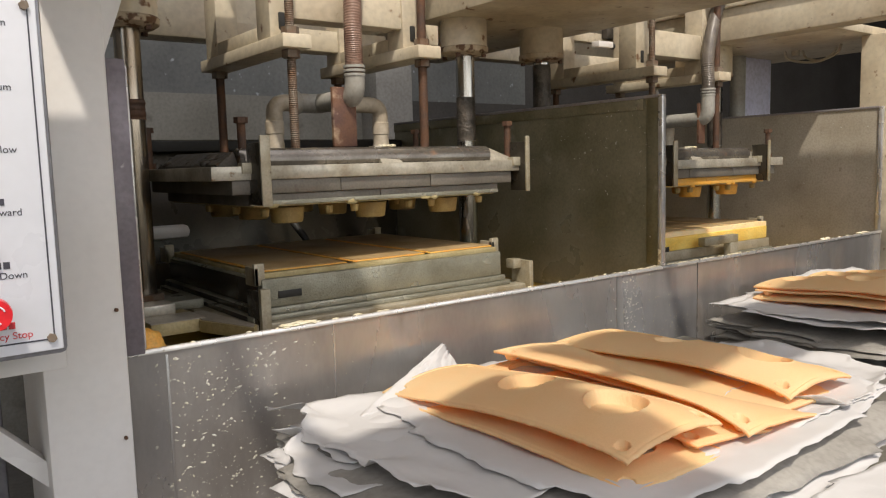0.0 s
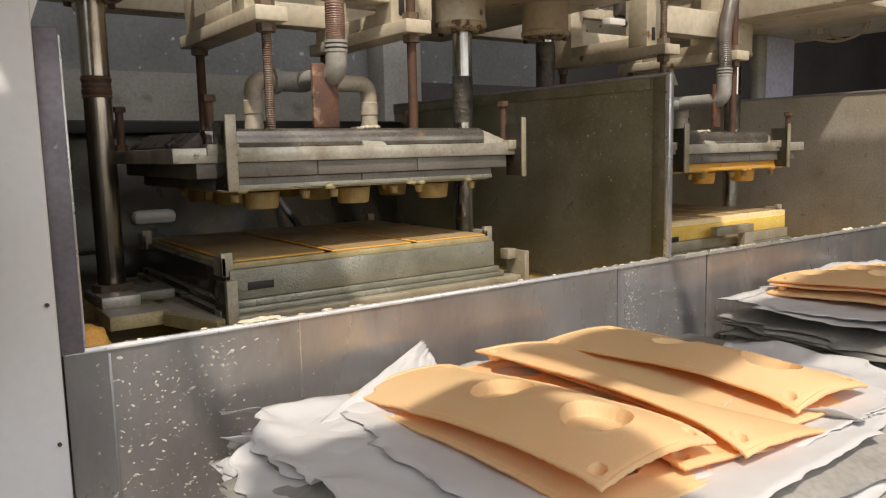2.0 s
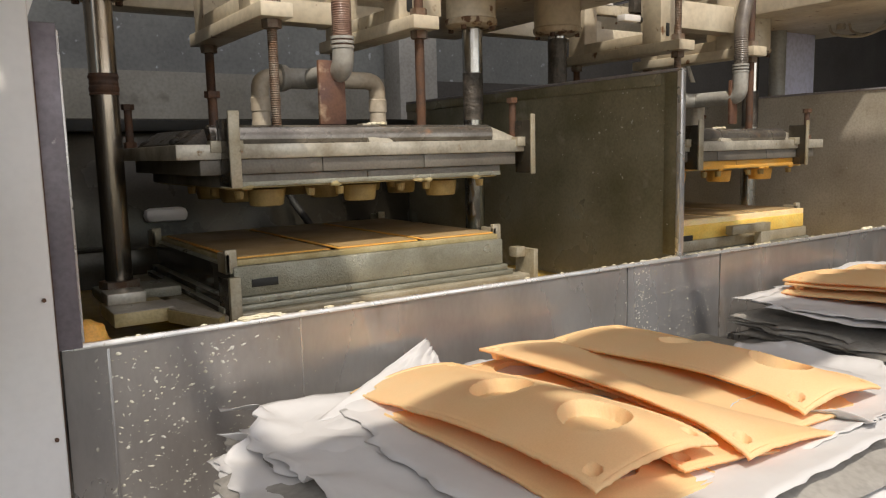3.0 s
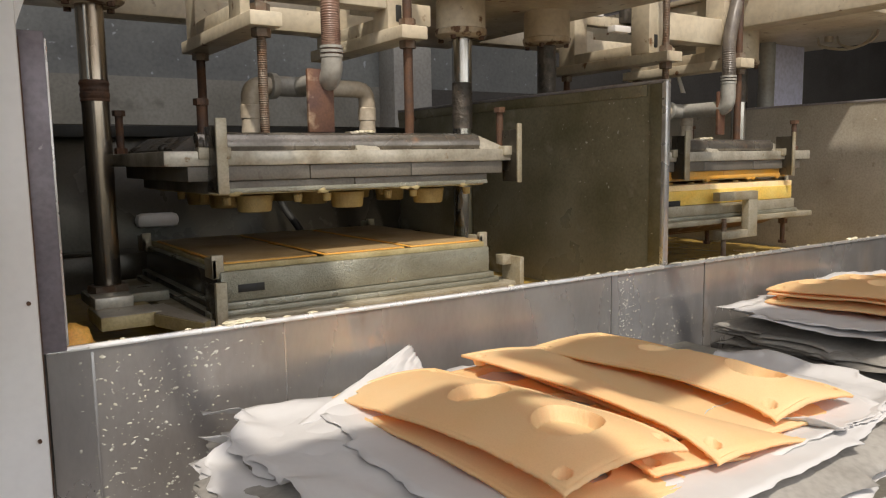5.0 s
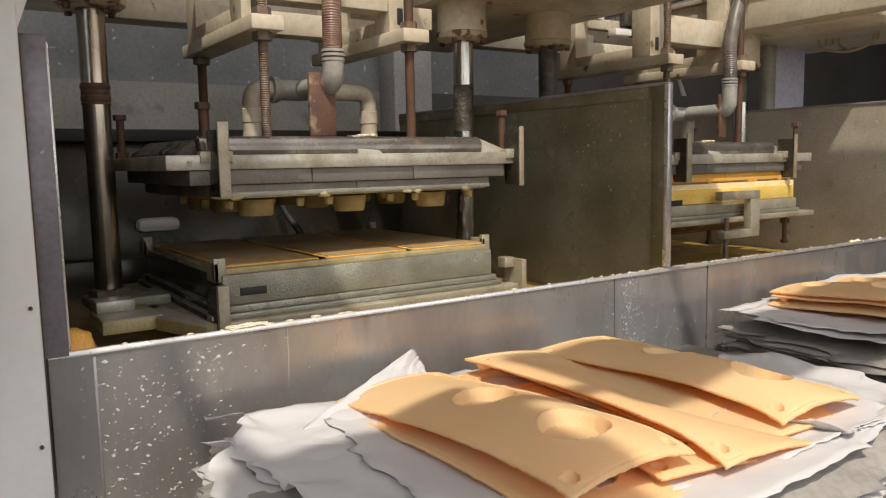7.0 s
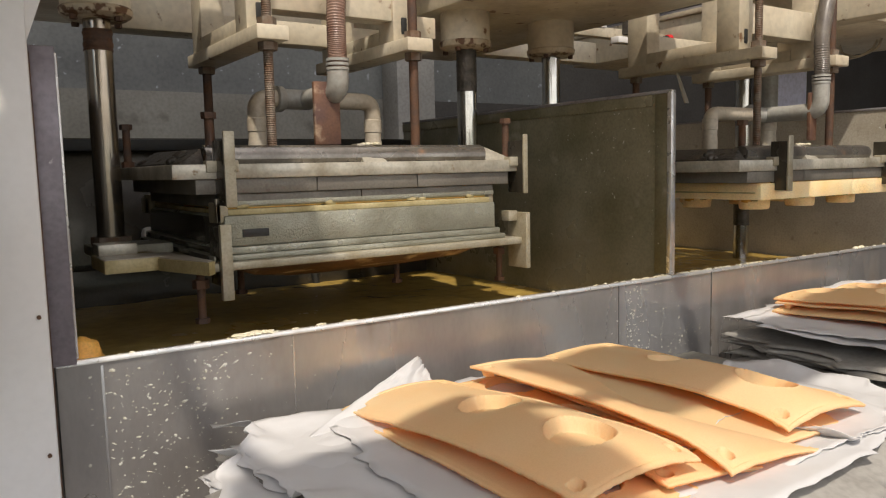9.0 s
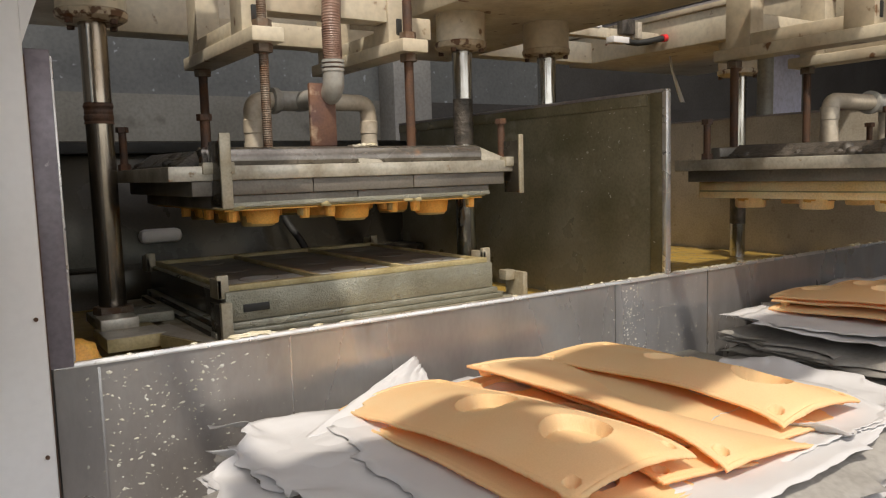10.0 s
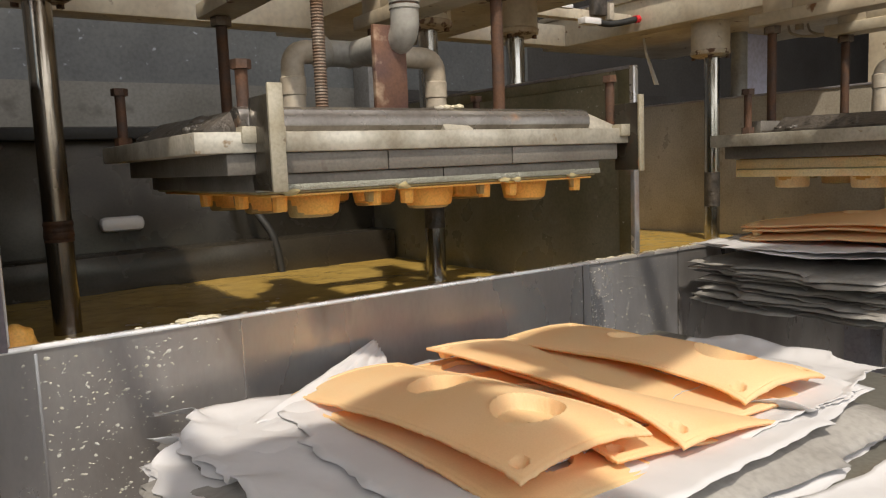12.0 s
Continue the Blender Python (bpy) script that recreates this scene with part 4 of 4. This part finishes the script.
def sheet(name, x, y, w, l, z, turn, seed, mat, rag=0.05, curl=0.03, wave=0.006, group="", label="", sag=0.0, roll=0.0):
    """A torn paper sheet: a grid with a ragged outline, waves and curled edges."""
    bm = B()
    nx, ny = 44, 38
    rng = random.Random(seed)
    ph = [rng.uniform(0, 50) for _ in range(4)]
    cor = [rng.uniform(-0.2, 1) for _ in range(4)]
    g = []
    for i in range(nx + 1):
        row = []
        for j in range(ny + 1):
            u, v = 2 * i / nx - 1, 2 * j / ny - 1
            edge = max(abs(u), abs(v))
            a = math.atan2(v, u)
            q = 1 + rag * (noise.noise((math.cos(a) * 1.3 + ph[0], math.sin(a) * 1.3, ph[1])) + 0.45 * noise.noise((math.cos(a) * 7 + ph[1], math.sin(a) * 7, ph[0])) + 0.3 * noise.noise((math.cos(a) * 26, math.sin(a) * 26, ph[2]))) * edge ** 3
            rd = 0.86 + 0.14 * math.cos(4 * a) if edge > 0 else 1.0
            q *= 1 - (1 - min(1.0, 1.06 * (rd if abs(math.sin(2 * a)) > 0.8 else 1.0))) * 0.35 * edge ** 4
            px, py = u * q * w / 2, v * q * l / 2
            h = wave * noise.noise((px * 7 + ph[2], py * 7 + ph[3], 0.3)) + wave * 0.5 * noise.noise((px * 22 + ph[3], py * 22, 2.3))
            h += wave * 0.8 * abs(noise.noise((px * 11 + py * 5 + ph[0], py * 3, 6.0))) + wave * 0.35 * abs(noise.noise((px * 34 + ph[1], py * 26 + px * 12, 9.0)))
            e2 = max(0.0, (edge - 0.72) / 0.28)
            k = cor[(0 if u < 0 else 1) + (0 if v < 0 else 2)]
            h += curl * e2 ** 2 * max(0.0, k * 0.7 + 0.6 * noise.noise((a * 1.7 + ph[1], ph[2], 0.0))) - sag * e2 ** 2
            if roll and u < -0.8:
                th = (-u - 0.8) / 0.2 * 3.6 * (0.75 + 0.35 * noise.noise((v * 1.5 + ph[0], 0, 0)))
                px = -0.8 * q * w / 2 - roll * math.sin(th)
                h += roll * (1 - math.cos(th))
            row.append(bm.verts.new((px, py, h)))
        g.append(row)
    for i in range(nx):
        for j in range(ny):
            bm.faces.new((g[i][j], g[i + 1][j], g[i + 1][j + 1], g[i][j + 1]))
    ob = solid(name, bm, mat, label, "paper", group)
    ob.matrix_world = pose(x, y, z, 0, 0, turn)
    so = ob.modifiers.new("thickness", "SOLIDIFY")
    so.thickness = 0.0007
    return ob


def pulp_pad(x, y, turn, seed, z, bow=0.03, crest=0.5, arch=0.008, hollow=0.0, cups=(0.105, 0.287, 0.468), w=0.207, l=0.545, peak=0.6, group="", label="dry orange moulded pulp pad with round cups and curled corners"):
    """A dry moulded pad from its near left corner. z: heights of the near left, near right, far left and far right corners.
    bow lifts its middle, most at the crest across its width; arch lifts the near and far edges; hollow drops its right side."""
    bm = B()
    nx, ny = 92, 200
    rng = random.Random(seed)
    ph = rng.uniform(0, 40)
    g = []
    for i in range(nx + 1):
        row = []
        for j in range(ny + 1):
            a, b = i / nx, j / ny
            px, py = a * w, b * l
            m = min(a * w, (1 - a) * w, b * l, (1 - b) * l)
            rim = max(0.0, 1 - m / 0.008)
            fx = 0.0022 * noise.noise((py * 22 + ph, 1.0, a)) * rim + 0.0014 * noise.noise((py * 190, ph, a)) * rim
            fy = 0.0022 * noise.noise((px * 22 + ph, 5.0, b)) * rim + 0.0014 * noise.noise((px * 190, ph, b)) * rim
            h = (z[0] * (1 - a) + z[1] * a) * (1 - b) + (z[2] * (1 - a) + z[3] * a) * b
            across = math.exp(-((a - crest) / 0.42) ** 2)
            h += bow * math.sin(math.pi * b ** peak) * (0.35 + 0.65 * across)
            h += arch * 4 * a * (1 - a) - hollow * max(0.0, a - crest) ** 1.3 * math.sin(math.pi * min(1.0, 0.12 + b)) ** 2
            h += 0.0025 * noise.noise((px * 10 + ph, py * 10, 3.0)) + 0.006 * noise.noise((px * 4 + ph, py * 5, 7.0))
            for cyy in cups:
                d = math.hypot(px - w / 2, py - cyy)
                s = min(1, max(0, (0.0465 - d) / 0.0055))
                h -= 0.020 * s * s * (3 - 2 * s) - 0.0012 * max(0.0, 1 - abs(d - 0.047) / 0.004)
            for hx_, hy in ((0.022, 0.028), (w - 0.022, 0.028), (0.022, l - 0.028), (w - 0.022, l - 0.028)):
                d = math.hypot(px - hx_, py - hy)
                s = min(1, max(0, (0.0105 - d) / 0.0035))
                h -= 0.013 * s
            h += 0.0016 * (1 if m < 0.006 else 0) - 0.0014 * max(0.0, 1 - abs(m - 0.0085) / 0.0022)
            row.append(bm.verts.new((px + fx, py + fy, h)))
        g.append(row)
    for i in range(nx):
        for j in range(ny):
            bm.faces.new((g[i][j], g[i + 1][j], g[i + 1][j + 1], g[i][j + 1]))
    ob = solid("pulp_pad", bm, "dry_pulp", label, "pulp pad", group)
    ob.matrix_world = pose(x, y, 0, 0, 0, turn)
    so = ob.modifiers.new("thickness", "SOLIDIFY")
    so.thickness = 0.0048
    return ob


lift_table("lift_table", "grey steel lift table under the first paper stack", 0.64, 1.72, 0.36, 1.31, 0.806)
rngp = random.Random(11)
for k in range(9):
    sheet("paper_sheet", 1.03 + rngp.uniform(-0.02, 0.02), 0.97 + rngp.uniform(-0.02, 0.02), 1.02, 0.66, 0.808 + k * 0.0040, rngp.uniform(-3, 3), 40 + k,
          "grey_paper" if k % 3 == 1 or k > 7 else "paper", 0.07, 0.010, 0.003, "paper stack on the first table", "torn white paper sheet in a loose stack" if not (k % 3 == 1 or k > 7) else "damp grey paper sheet in a loose stack", 0.02)
top_sheets = (
    (0.93, 1.05, 0.72, 0.50, 0.846, 6, 71, 0.07, 0.03, 0.006, 0.0),
    (1.18, 0.93, 0.62, 0.46, 0.850, -4, 74, 0.07, 0.015, 0.006, 0.0),
    (1.40, 0.88, 0.34, 0.36, 0.850, 10, 75, 0.12, 0.03, 0.007, 0.0),
    (1.09, 0.955, 0.78, 0.60, 0.853, 2, 76, 0.06, 0.012, 0.004, 0.0),
    (1.22, 0.49, 0.56, 0.22, 0.815, -3, 77, 0.12, 0.012, 0.005, 0.0),
    (0.78, 0.54, 0.30, 0.22, 0.813, 14, 78, 0.12, 0.012, 0.005, 0.0),
)
for x, y, w, l, z, turn, seed, rag, curl, wave, roll in top_sheets:
    sheet("paper_sheet", x, y, w, l, z, turn, seed, "paper", rag, curl, wave, "paper stack on the first table", "torn white paper sheet with a rolled edge" if roll else "torn white paper sheet with a ragged edge", roll=roll)


def leaning_paper(corners, seed, label, sides=30, ridge=0.006, curl=0.0):
    """A torn sheet hung between four corners (near left, near right, far right, far left), folded and ragged; curl rolls its left edge over."""
    c = [Vector(p) for p in corners]
    up = (c[1] - c[0]).cross(c[3] - c[0]).normalized()
    ph = random.Random(seed).uniform(0, 50)
    bm = B()
    g = []
    for i in range(sides + 1):
        row = []
        for j in range(sides + 1):
            a, b = i / sides, j / sides
            a2 = a + 0.03 * noise.noise((b * 9 + ph, a, 0.0)) * (1 if i in (0, sides) else 0)
            b2 = b + 0.04 * noise.noise((a * 9 + ph, b, 4.0)) * (1 if j in (0, sides) else 0)
            p = (c[0] * (1 - a2) + c[1] * a2) * (1 - b2) + (c[3] * (1 - a2) + c[2] * a2) * b2
            f = abs(noise.noise((a * 3 + b * 2 + ph, b * 1.5, 2.0))) - 0.25 + 0.4 * noise.noise((a * 8 + ph, b * 6, 8.0))
            if curl:
                k = max(0.0, min(1.0, (b - 0.35) / 0.5))
                k = k * k * (3 - 2 * k) * (0.8 + 0.5 * noise.noise((b * 6 + ph, 1.0, 3.0)))
                e = max(0.0, 0.26 - a) / 0.26
                th = e * 3.4 * k
                side = (c[0] - c[1]).normalized()
                rad = curl * (0.7 + 0.6 * b)
                if th > 0:
                    flat = (c[0] - c[1]).length * 0.26 * e
                    p = p - side * flat * min(1.0, k) * 0.75 + side * rad * math.sin(th) * 1.1 + up * rad * (1 - math.cos(th))
            row.append(bm.verts.new(p + up * ridge * f))
        g.append(row)
    for i in range(sides):
        for j in range(sides):
            bm.faces.new((g[i][j], g[i + 1][j], g[i + 1][j + 1], g[i][j + 1]))
    ob = solid("paper_sheet", bm, "paper", label, "paper", "paper stack on the first table")
    so = ob.modifiers.new("thickness", "SOLIDIFY")
    so.thickness = 0.0007
    return ob


leaning_paper(((0.520, 0.985, 0.834), (0.90, 0.90, 0.846), (0.93, 1.20, 0.850), (0.492, 1.245, 0.832)), 21, "white paper sheet with a curled torn edge", ridge=0.011, curl=0.010)
leaning_paper(((0.575, 1.06, 0.846), (0.95, 0.96, 0.858), (0.98, 1.27, 0.862), (0.548, 1.335, 0.846)), 31, "creased white paper sheet with a curled edge", ridge=0.012, curl=0.011)
leaning_paper(((0.67, 1.20, 0.850), (0.93, 1.22, 0.853), (1.003, 1.366, 0.862), (0.985, 1.374, 0.899)), 3, "torn white paper corner leaning up against the steel front", ridge=0.010)

# pads on the first table: near left corners, the lower one of each pair first
G1 = "dry pads on the first table"
pulp_pad(0.776, 0.712, 0.8, 3, (0.846, 0.852, 0.850, 0.852), 0.014, 0.3, 0.004, w=0.220, l=0.555, group=G1)
pulp_pad(1.075, 0.748, -2, 9, (0.858, 0.860, 0.868, 0.868), 0.010, 0.4, 0.003, 0.0, (), w=0.225, group=G1, label="dry orange pulp pad lying under two others")
pulp_pad(0.940, 0.735, -4, 5, (0.868, 0.848, 0.858, 0.852), 0.010, 0.3, 0.004, w=0.19, group=G1)
pulp_pad(1.195, 0.742, 0, 7, (0.848, 0.846, 0.846, 0.848), 0.008, 0.5, 0.003, group=G1)
pulp_pad(0.790, 0.730, 1.6, 4, (0.880, 0.888, 0.858, 0.866), 0.032, 0.55, 0.012, 0.0, (0.105, 0.287), w=0.213, l=0.552, group=G1)
pulp_pad(1.028, 0.708, 0, 6, (0.868, 0.856, 0.892, 0.872), 0.024, 0.12, 0.008, 0.050, (), w=0.212, l=0.555, group=G1, label="dry orange moulded pulp pad, rolled along its length")
pulp_pad(1.212, 0.748, 0, 8, (0.872, 0.872, 0.868, 0.872), 0.036, 0.38, 0.008, 0.03, (0.105, 0.287), group=G1)

# second table: paper pile and pads, raised together late in the clip
table_2 = lift_table("raised_table", "grey steel lift table under the second paper pile", 1.98, 2.86, 0.70, 1.32, 0.745)
pile_2 = []
rngq = random.Random(23)
for k in range(17):
    pile_2.append(sheet("paper_sheet", 2.315 + rngq.uniform(-0.03, 0.03), 1.02 + rngq.uniform(-0.03, 0.03), 1.00, 0.66, 0.748 + k * 0.0058, rngq.uniform(-2.5, 2.5), 140 + k,
          "grey_paper", 0.06, 0.012, 0.003, "paper pile on the second table", "damp grey paper sheet in a thick pile", 0.02))
pile_2.append(sheet("paper_sheet", 2.29, 1.03, 0.96, 0.60, 0.860, -1, 171, "paper", 0.07, 0.02, 0.006, "paper pile on the second table", "white torn paper sheet on the grey pile", 0.004))
pile_2.append(sheet("paper_sheet", 2.29, 1.04, 0.88, 0.58, 0.868, 3, 170, "paper", 0.08, 0.03, 0.006, "paper pile on the second table", "white torn paper sheet under orange pads"))
G2 = "dry pads on the second table"
for k, (x, y, z, turn) in enumerate(((2.02, 0.74, 0.874, 2), (2.27, 0.73, 0.874, -2), (2.03, 0.745, 0.890, 1), (2.25, 0.735, 0.893, 0), (2.47, 0.74, 0.880, 1), (2.01, 0.755, 0.900, -2))):
    pile_2.append(pulp_pad(x, y, turn, 20 + k, (z, z + 0.004, z - 0.002, z + 0.002), 0.020 + 0.004 * k, 0.5, 0.008, 0.0, group=G2, label="dull orange moulded pulp pad on the paper pile"))

# crumbs on the rim and a lump of pulp in the tank corner
bm = B()
rngc = random.Random(9)
for k in range(150):
    x = rngc.choice((rngc.uniform(1.55, 2.2), rngc.uniform(0.45, 2.95), rngc.gauss(1.75, 0.12)))
    r = rngc.uniform(0.0015, 0.005)
    bmesh.ops.create_icosphere(bm, subdivisions=1, radius=r, matrix=Matrix.Translation((x, TY0 + rngc.uniform(0.001, 0.010), RIM + r * 0.3)) @ Matrix.Diagonal((rngc.uniform(1, 2.4), 1, 0.6, 1)))
for x in (0.645, 0.66, 0.672, 0.69, 2.6, 2.63, 2.9, 2.86):
    made = bmesh.ops.create_icosphere(bm, subdivisions=3, radius=0.009)["verts"]
    for v in made:
        v.co *= 1 + 0.55 * noise.noise(v.co * 130 + Vector((x * 70, 0, 0)))
        v.co = Vector((x + v.co.x * 1.7, TY0 + 0.005 + v.co.y, RIM + 0.002 + v.co.z * 0.5))
solid("rim_crumbs", bm, "crumb", "pale dried pulp crumbs along the tank rim", "pulp crumbs", kind="stuff")
bm = B()
for k in range(1250):
    x = rngc.choice((rngc.uniform(0.40, 0.62), rngc.triangular(0.40, 0.70, 0.45), rngc.triangular(0.40, 0.80, 0.46), rngc.gauss(1.585, 0.022), rngc.uniform(1.62, 1.85)))
    z = rngc.uniform(0.55, 0.96) if x < 0.7 else rngc.uniform(0.72, 0.965)
    r = rngc.uniform(0.0006, 0.0019) if x > 0.7 else rngc.choice((rngc.uniform(0.0005, 0.0014), rngc.uniform(0.0004, 0.0011), rngc.uniform(0.0007, 0.0024)))
    bmesh.ops.create_icosphere(bm, subdivisions=1, radius=r, matrix=Matrix.Translation((x, TY0 - 0.0005, z)) @ Matrix.Rotation(rngc.uniform(-0.8, 0.8), 4, "Y") @ Matrix.Diagonal((rngc.uniform(0.4, 2.6), 0.3, rngc.uniform(0.4, 1.6), 1)))
solid("panel_splashes", bm, "fleck", "dried pale pulp splashes on the steel front", "pulp splashes", kind="stuff")
bm = B()
bmesh.ops.create_icosphere(bm, subdivisions=4, radius=0.03)
for v in bm.verts:
    v.co *= 1 + 0.35 * noise.noise(v.co * 40) + 0.12 * noise.noise(v.co * 120)
    v.co.z *= 1.15
lump = solid("pulp_lump", bm, "wet_pulp", "wet orange lump of pulp in the tank corner", "pulp lump")
lump.location = (0.412, 1.425, 0.972)

# loose cables and a fitting under the rails
bm = B()
ring_sweep(bm, path([(3.13, 1.83, 1.69), (3.13, 1.81, 1.655), (3.13, 1.71, 1.633), (3.13, 1.62, 1.655), (3.13, 1.60, 1.69)], 8), [0.005] * 33, 8)
ring_sweep(bm, path([(3.16, 1.77, 1.69), (3.16, 1.755, 1.658), (3.16, 1.70, 1.640), (3.16, 1.65, 1.66), (3.16, 1.63, 1.69)], 8), [0.0045] * 33, 8)
cy(bm, (3.14, 1.79, 1.668), (3.14, 1.79, 1.69), 0.016, 0.016, 12)
solid("loose_cable", bm, "pvc", "loop of loose pale cable under the rail", "cable")
valve = thing("air_fitting", "small air fitting with a red plug between the rails", "fitting", (2.43, 2.20, 1.72))
part("arm", bx(B(), -0.40, 0.27, 0.03, 0.07, 0.012, 0.05, 0.004), "cream", valve)
part("body", bx(B(), -0.04, 0.045, -0.02, 0.02, -0.012, 0.012, 0.003), "white_paint", valve)
part("hose_end", pipe(B(), [(0.045, 0, 0), (0.10, 0, -0.004), (0.16, -0.01, 0.004), (0.24, -0.01, 0.022)], 0.012, 0.02), "dark_void", valve)
part("plug", cy(B(), (0.24, -0.01, 0.022), (0.262, -0.01, 0.026), 0.015), "red", valve)
part("clip", bx(B(), -0.16, -0.10, -0.02, 0.0, 0.035, 0.05, 0.002), "white_paint", valve)
part("clip", bx(B(), 0.10, 0.125, -0.012, 0.012, 0.012, 0.075, 0.003), "pvc", valve)
part("solenoid", bx(B(), 0.03, 0.10, 0.0, 0.03, 0.028, 0.085, 0.004), "dark_grease", valve)
bm = B()
loft(bm, [[(2.850, 2.300, 1.699), (2.858, 2.300, 1.699), (2.858, 2.304, 1.699), (2.850, 2.304, 1.699)], [(2.858, 2.296, 1.64), (2.870, 2.296, 1.64), (2.870, 2.301, 1.64), (2.858, 2.301, 1.64)], [(2.910, 2.290, 1.51), (2.936, 2.290, 1.51), (2.936, 2.295, 1.51), (2.910, 2.295, 1.51)]])
solid("hanging_strip", bm, "white_paint", "white bent strip hanging under the rail", "strip")
# dried splashes on the divider and the far tank end
bm = B()
for k in range(170):
    y, z = (rngc.gauss(1.56, 0.10), rngc.gauss(1.30, 0.07)) if k < 80 else (rngc.uniform(1.42, 2.2), rngc.uniform(1.0, 1.40))
    if k > 120:
        y, z = rngc.uniform(1.42, 1.9), rngc.uniform(1.1, 1.42)
    if not (1.41 < y < 2.3 and 1.0 < z < 1.42):
        continue
    r = rngc.uniform(0.0006, 0.0022) * rngc.choice((0.5, 0.8, 1.2))
    x = TX1 - 0.0003 if k > 120 else DIV - (0.0038 if y < TY0 + 0.05 or z > 1.396 else 0.0003)
    bmesh.ops.create_icosphere(bm, subdivisions=1, radius=r, matrix=Matrix.Translation((x, y, z)) @ Matrix.Rotation(rngc.uniform(-1.2, 1.2), 4, "X") @ Matrix.Diagonal((0.3, rngc.uniform(0.4, 2.6), rngc.uniform(0.5, 1.3), 1)))
solid("plate_splashes", bm, "fleck", "dried pale pulp splashes on the tank plates", "pulp splashes", kind="stuff")


# ---- what moves ----
def motions():
    def key(ob, offsets):
        base = ob.matrix_basis.copy()
        walk(ob, [(t, Matrix.Translation(o) @ base) for t, o in offsets])

    # lower mould of the first bay: waits, closes, opens and dives into the slurry
    low_1 = [(0, 0), (6.9, 0), (7.0, 0.002), (7.1, 0.022), (7.2, 0.058), (7.35, 0.105), (7.5, 0.130), (7.65, 0.137), (9.0, 0.137), (9.45, 0.137), (9.5, 0.134), (9.6, 0.108), (9.7, 0.078),
             (9.8, 0.05), (9.9, 0.02), (10.0, -0.012), (10.2, -0.072), (10.4, -0.112), (10.5, -0.128), (10.7, -0.19), (10.9, -0.27), (11.1, -0.30), (12, -0.30)]
    key(mould_1, [(t, (0, 0, z)) for t, z in low_1])
    # its carriage slides out late
    out_1 = [(0, 0), (10.5, 0), (10.7, -0.006), (10.85, -0.035), (11.0, -0.080), (11.25, -0.165), (11.5, -0.260), (11.75, -0.366), (12, -0.473)]
    key(carriage_1, [(t, (0, y, 0)) for t, y in out_1])
    for ob in wet_1:
        key(ob, [(t, (0, 0, z)) for t, z in low_1 if t <= 9.0] + [(9.45, (0, 0, 0.136))] + [(t, (0, y, 0.134)) for t, y in out_1 if t >= 10.5])
    # second bay: closes early, dives in the gap, and its carriage slides right out
    low_2 = [(0, 0), (4.2, 0), (4.3, 0.006), (4.5, 0.045), (4.7, 0.083), (4.9, 0.118), (5.05, 0.137), (5.2, 0.141), (7.3, 0.141), (7.5, 0.12), (7.8, 0.0), (8.2, -0.2), (8.5, -0.30), (12, -0.30)]
    key(mould_2, [(t, (0, 0, z - 0.022)) for t, z in low_2])
    out_2 = [(0, 0), (8.0, 0), (8.2, -0.02), (8.5, -0.11), (8.8, -0.225), (9.0, -0.305), (9.5, -0.510), (9.75, -0.600), (10.0, -0.688), (10.2, -0.782), (10.4, -0.880), (10.5, -0.889), (12, -0.892)]
    key(carriage_2, [(t, (0, y, 0)) for t, y in out_2])
    for ob in wet_2:
        key(ob, [(t, (0, 0, z - 0.022)) for t, z in low_2 if t <= 7.3] + [(t, (0, y, 0.148)) for t, y in out_2 if t >= 8.0])
    # the second table rises under the carriage
    up = [(0, 0), (10.55, 0), (10.7, 0.01), (10.85, 0.042), (11.0, 0.076), (11.25, 0.13), (11.5, 0.166), (11.7, 0.155), (12, 0.128)]
    for ob in (table_2, *pile_2):
        key(ob, [(t, (0, 0, z)) for t, z in up])


motions()
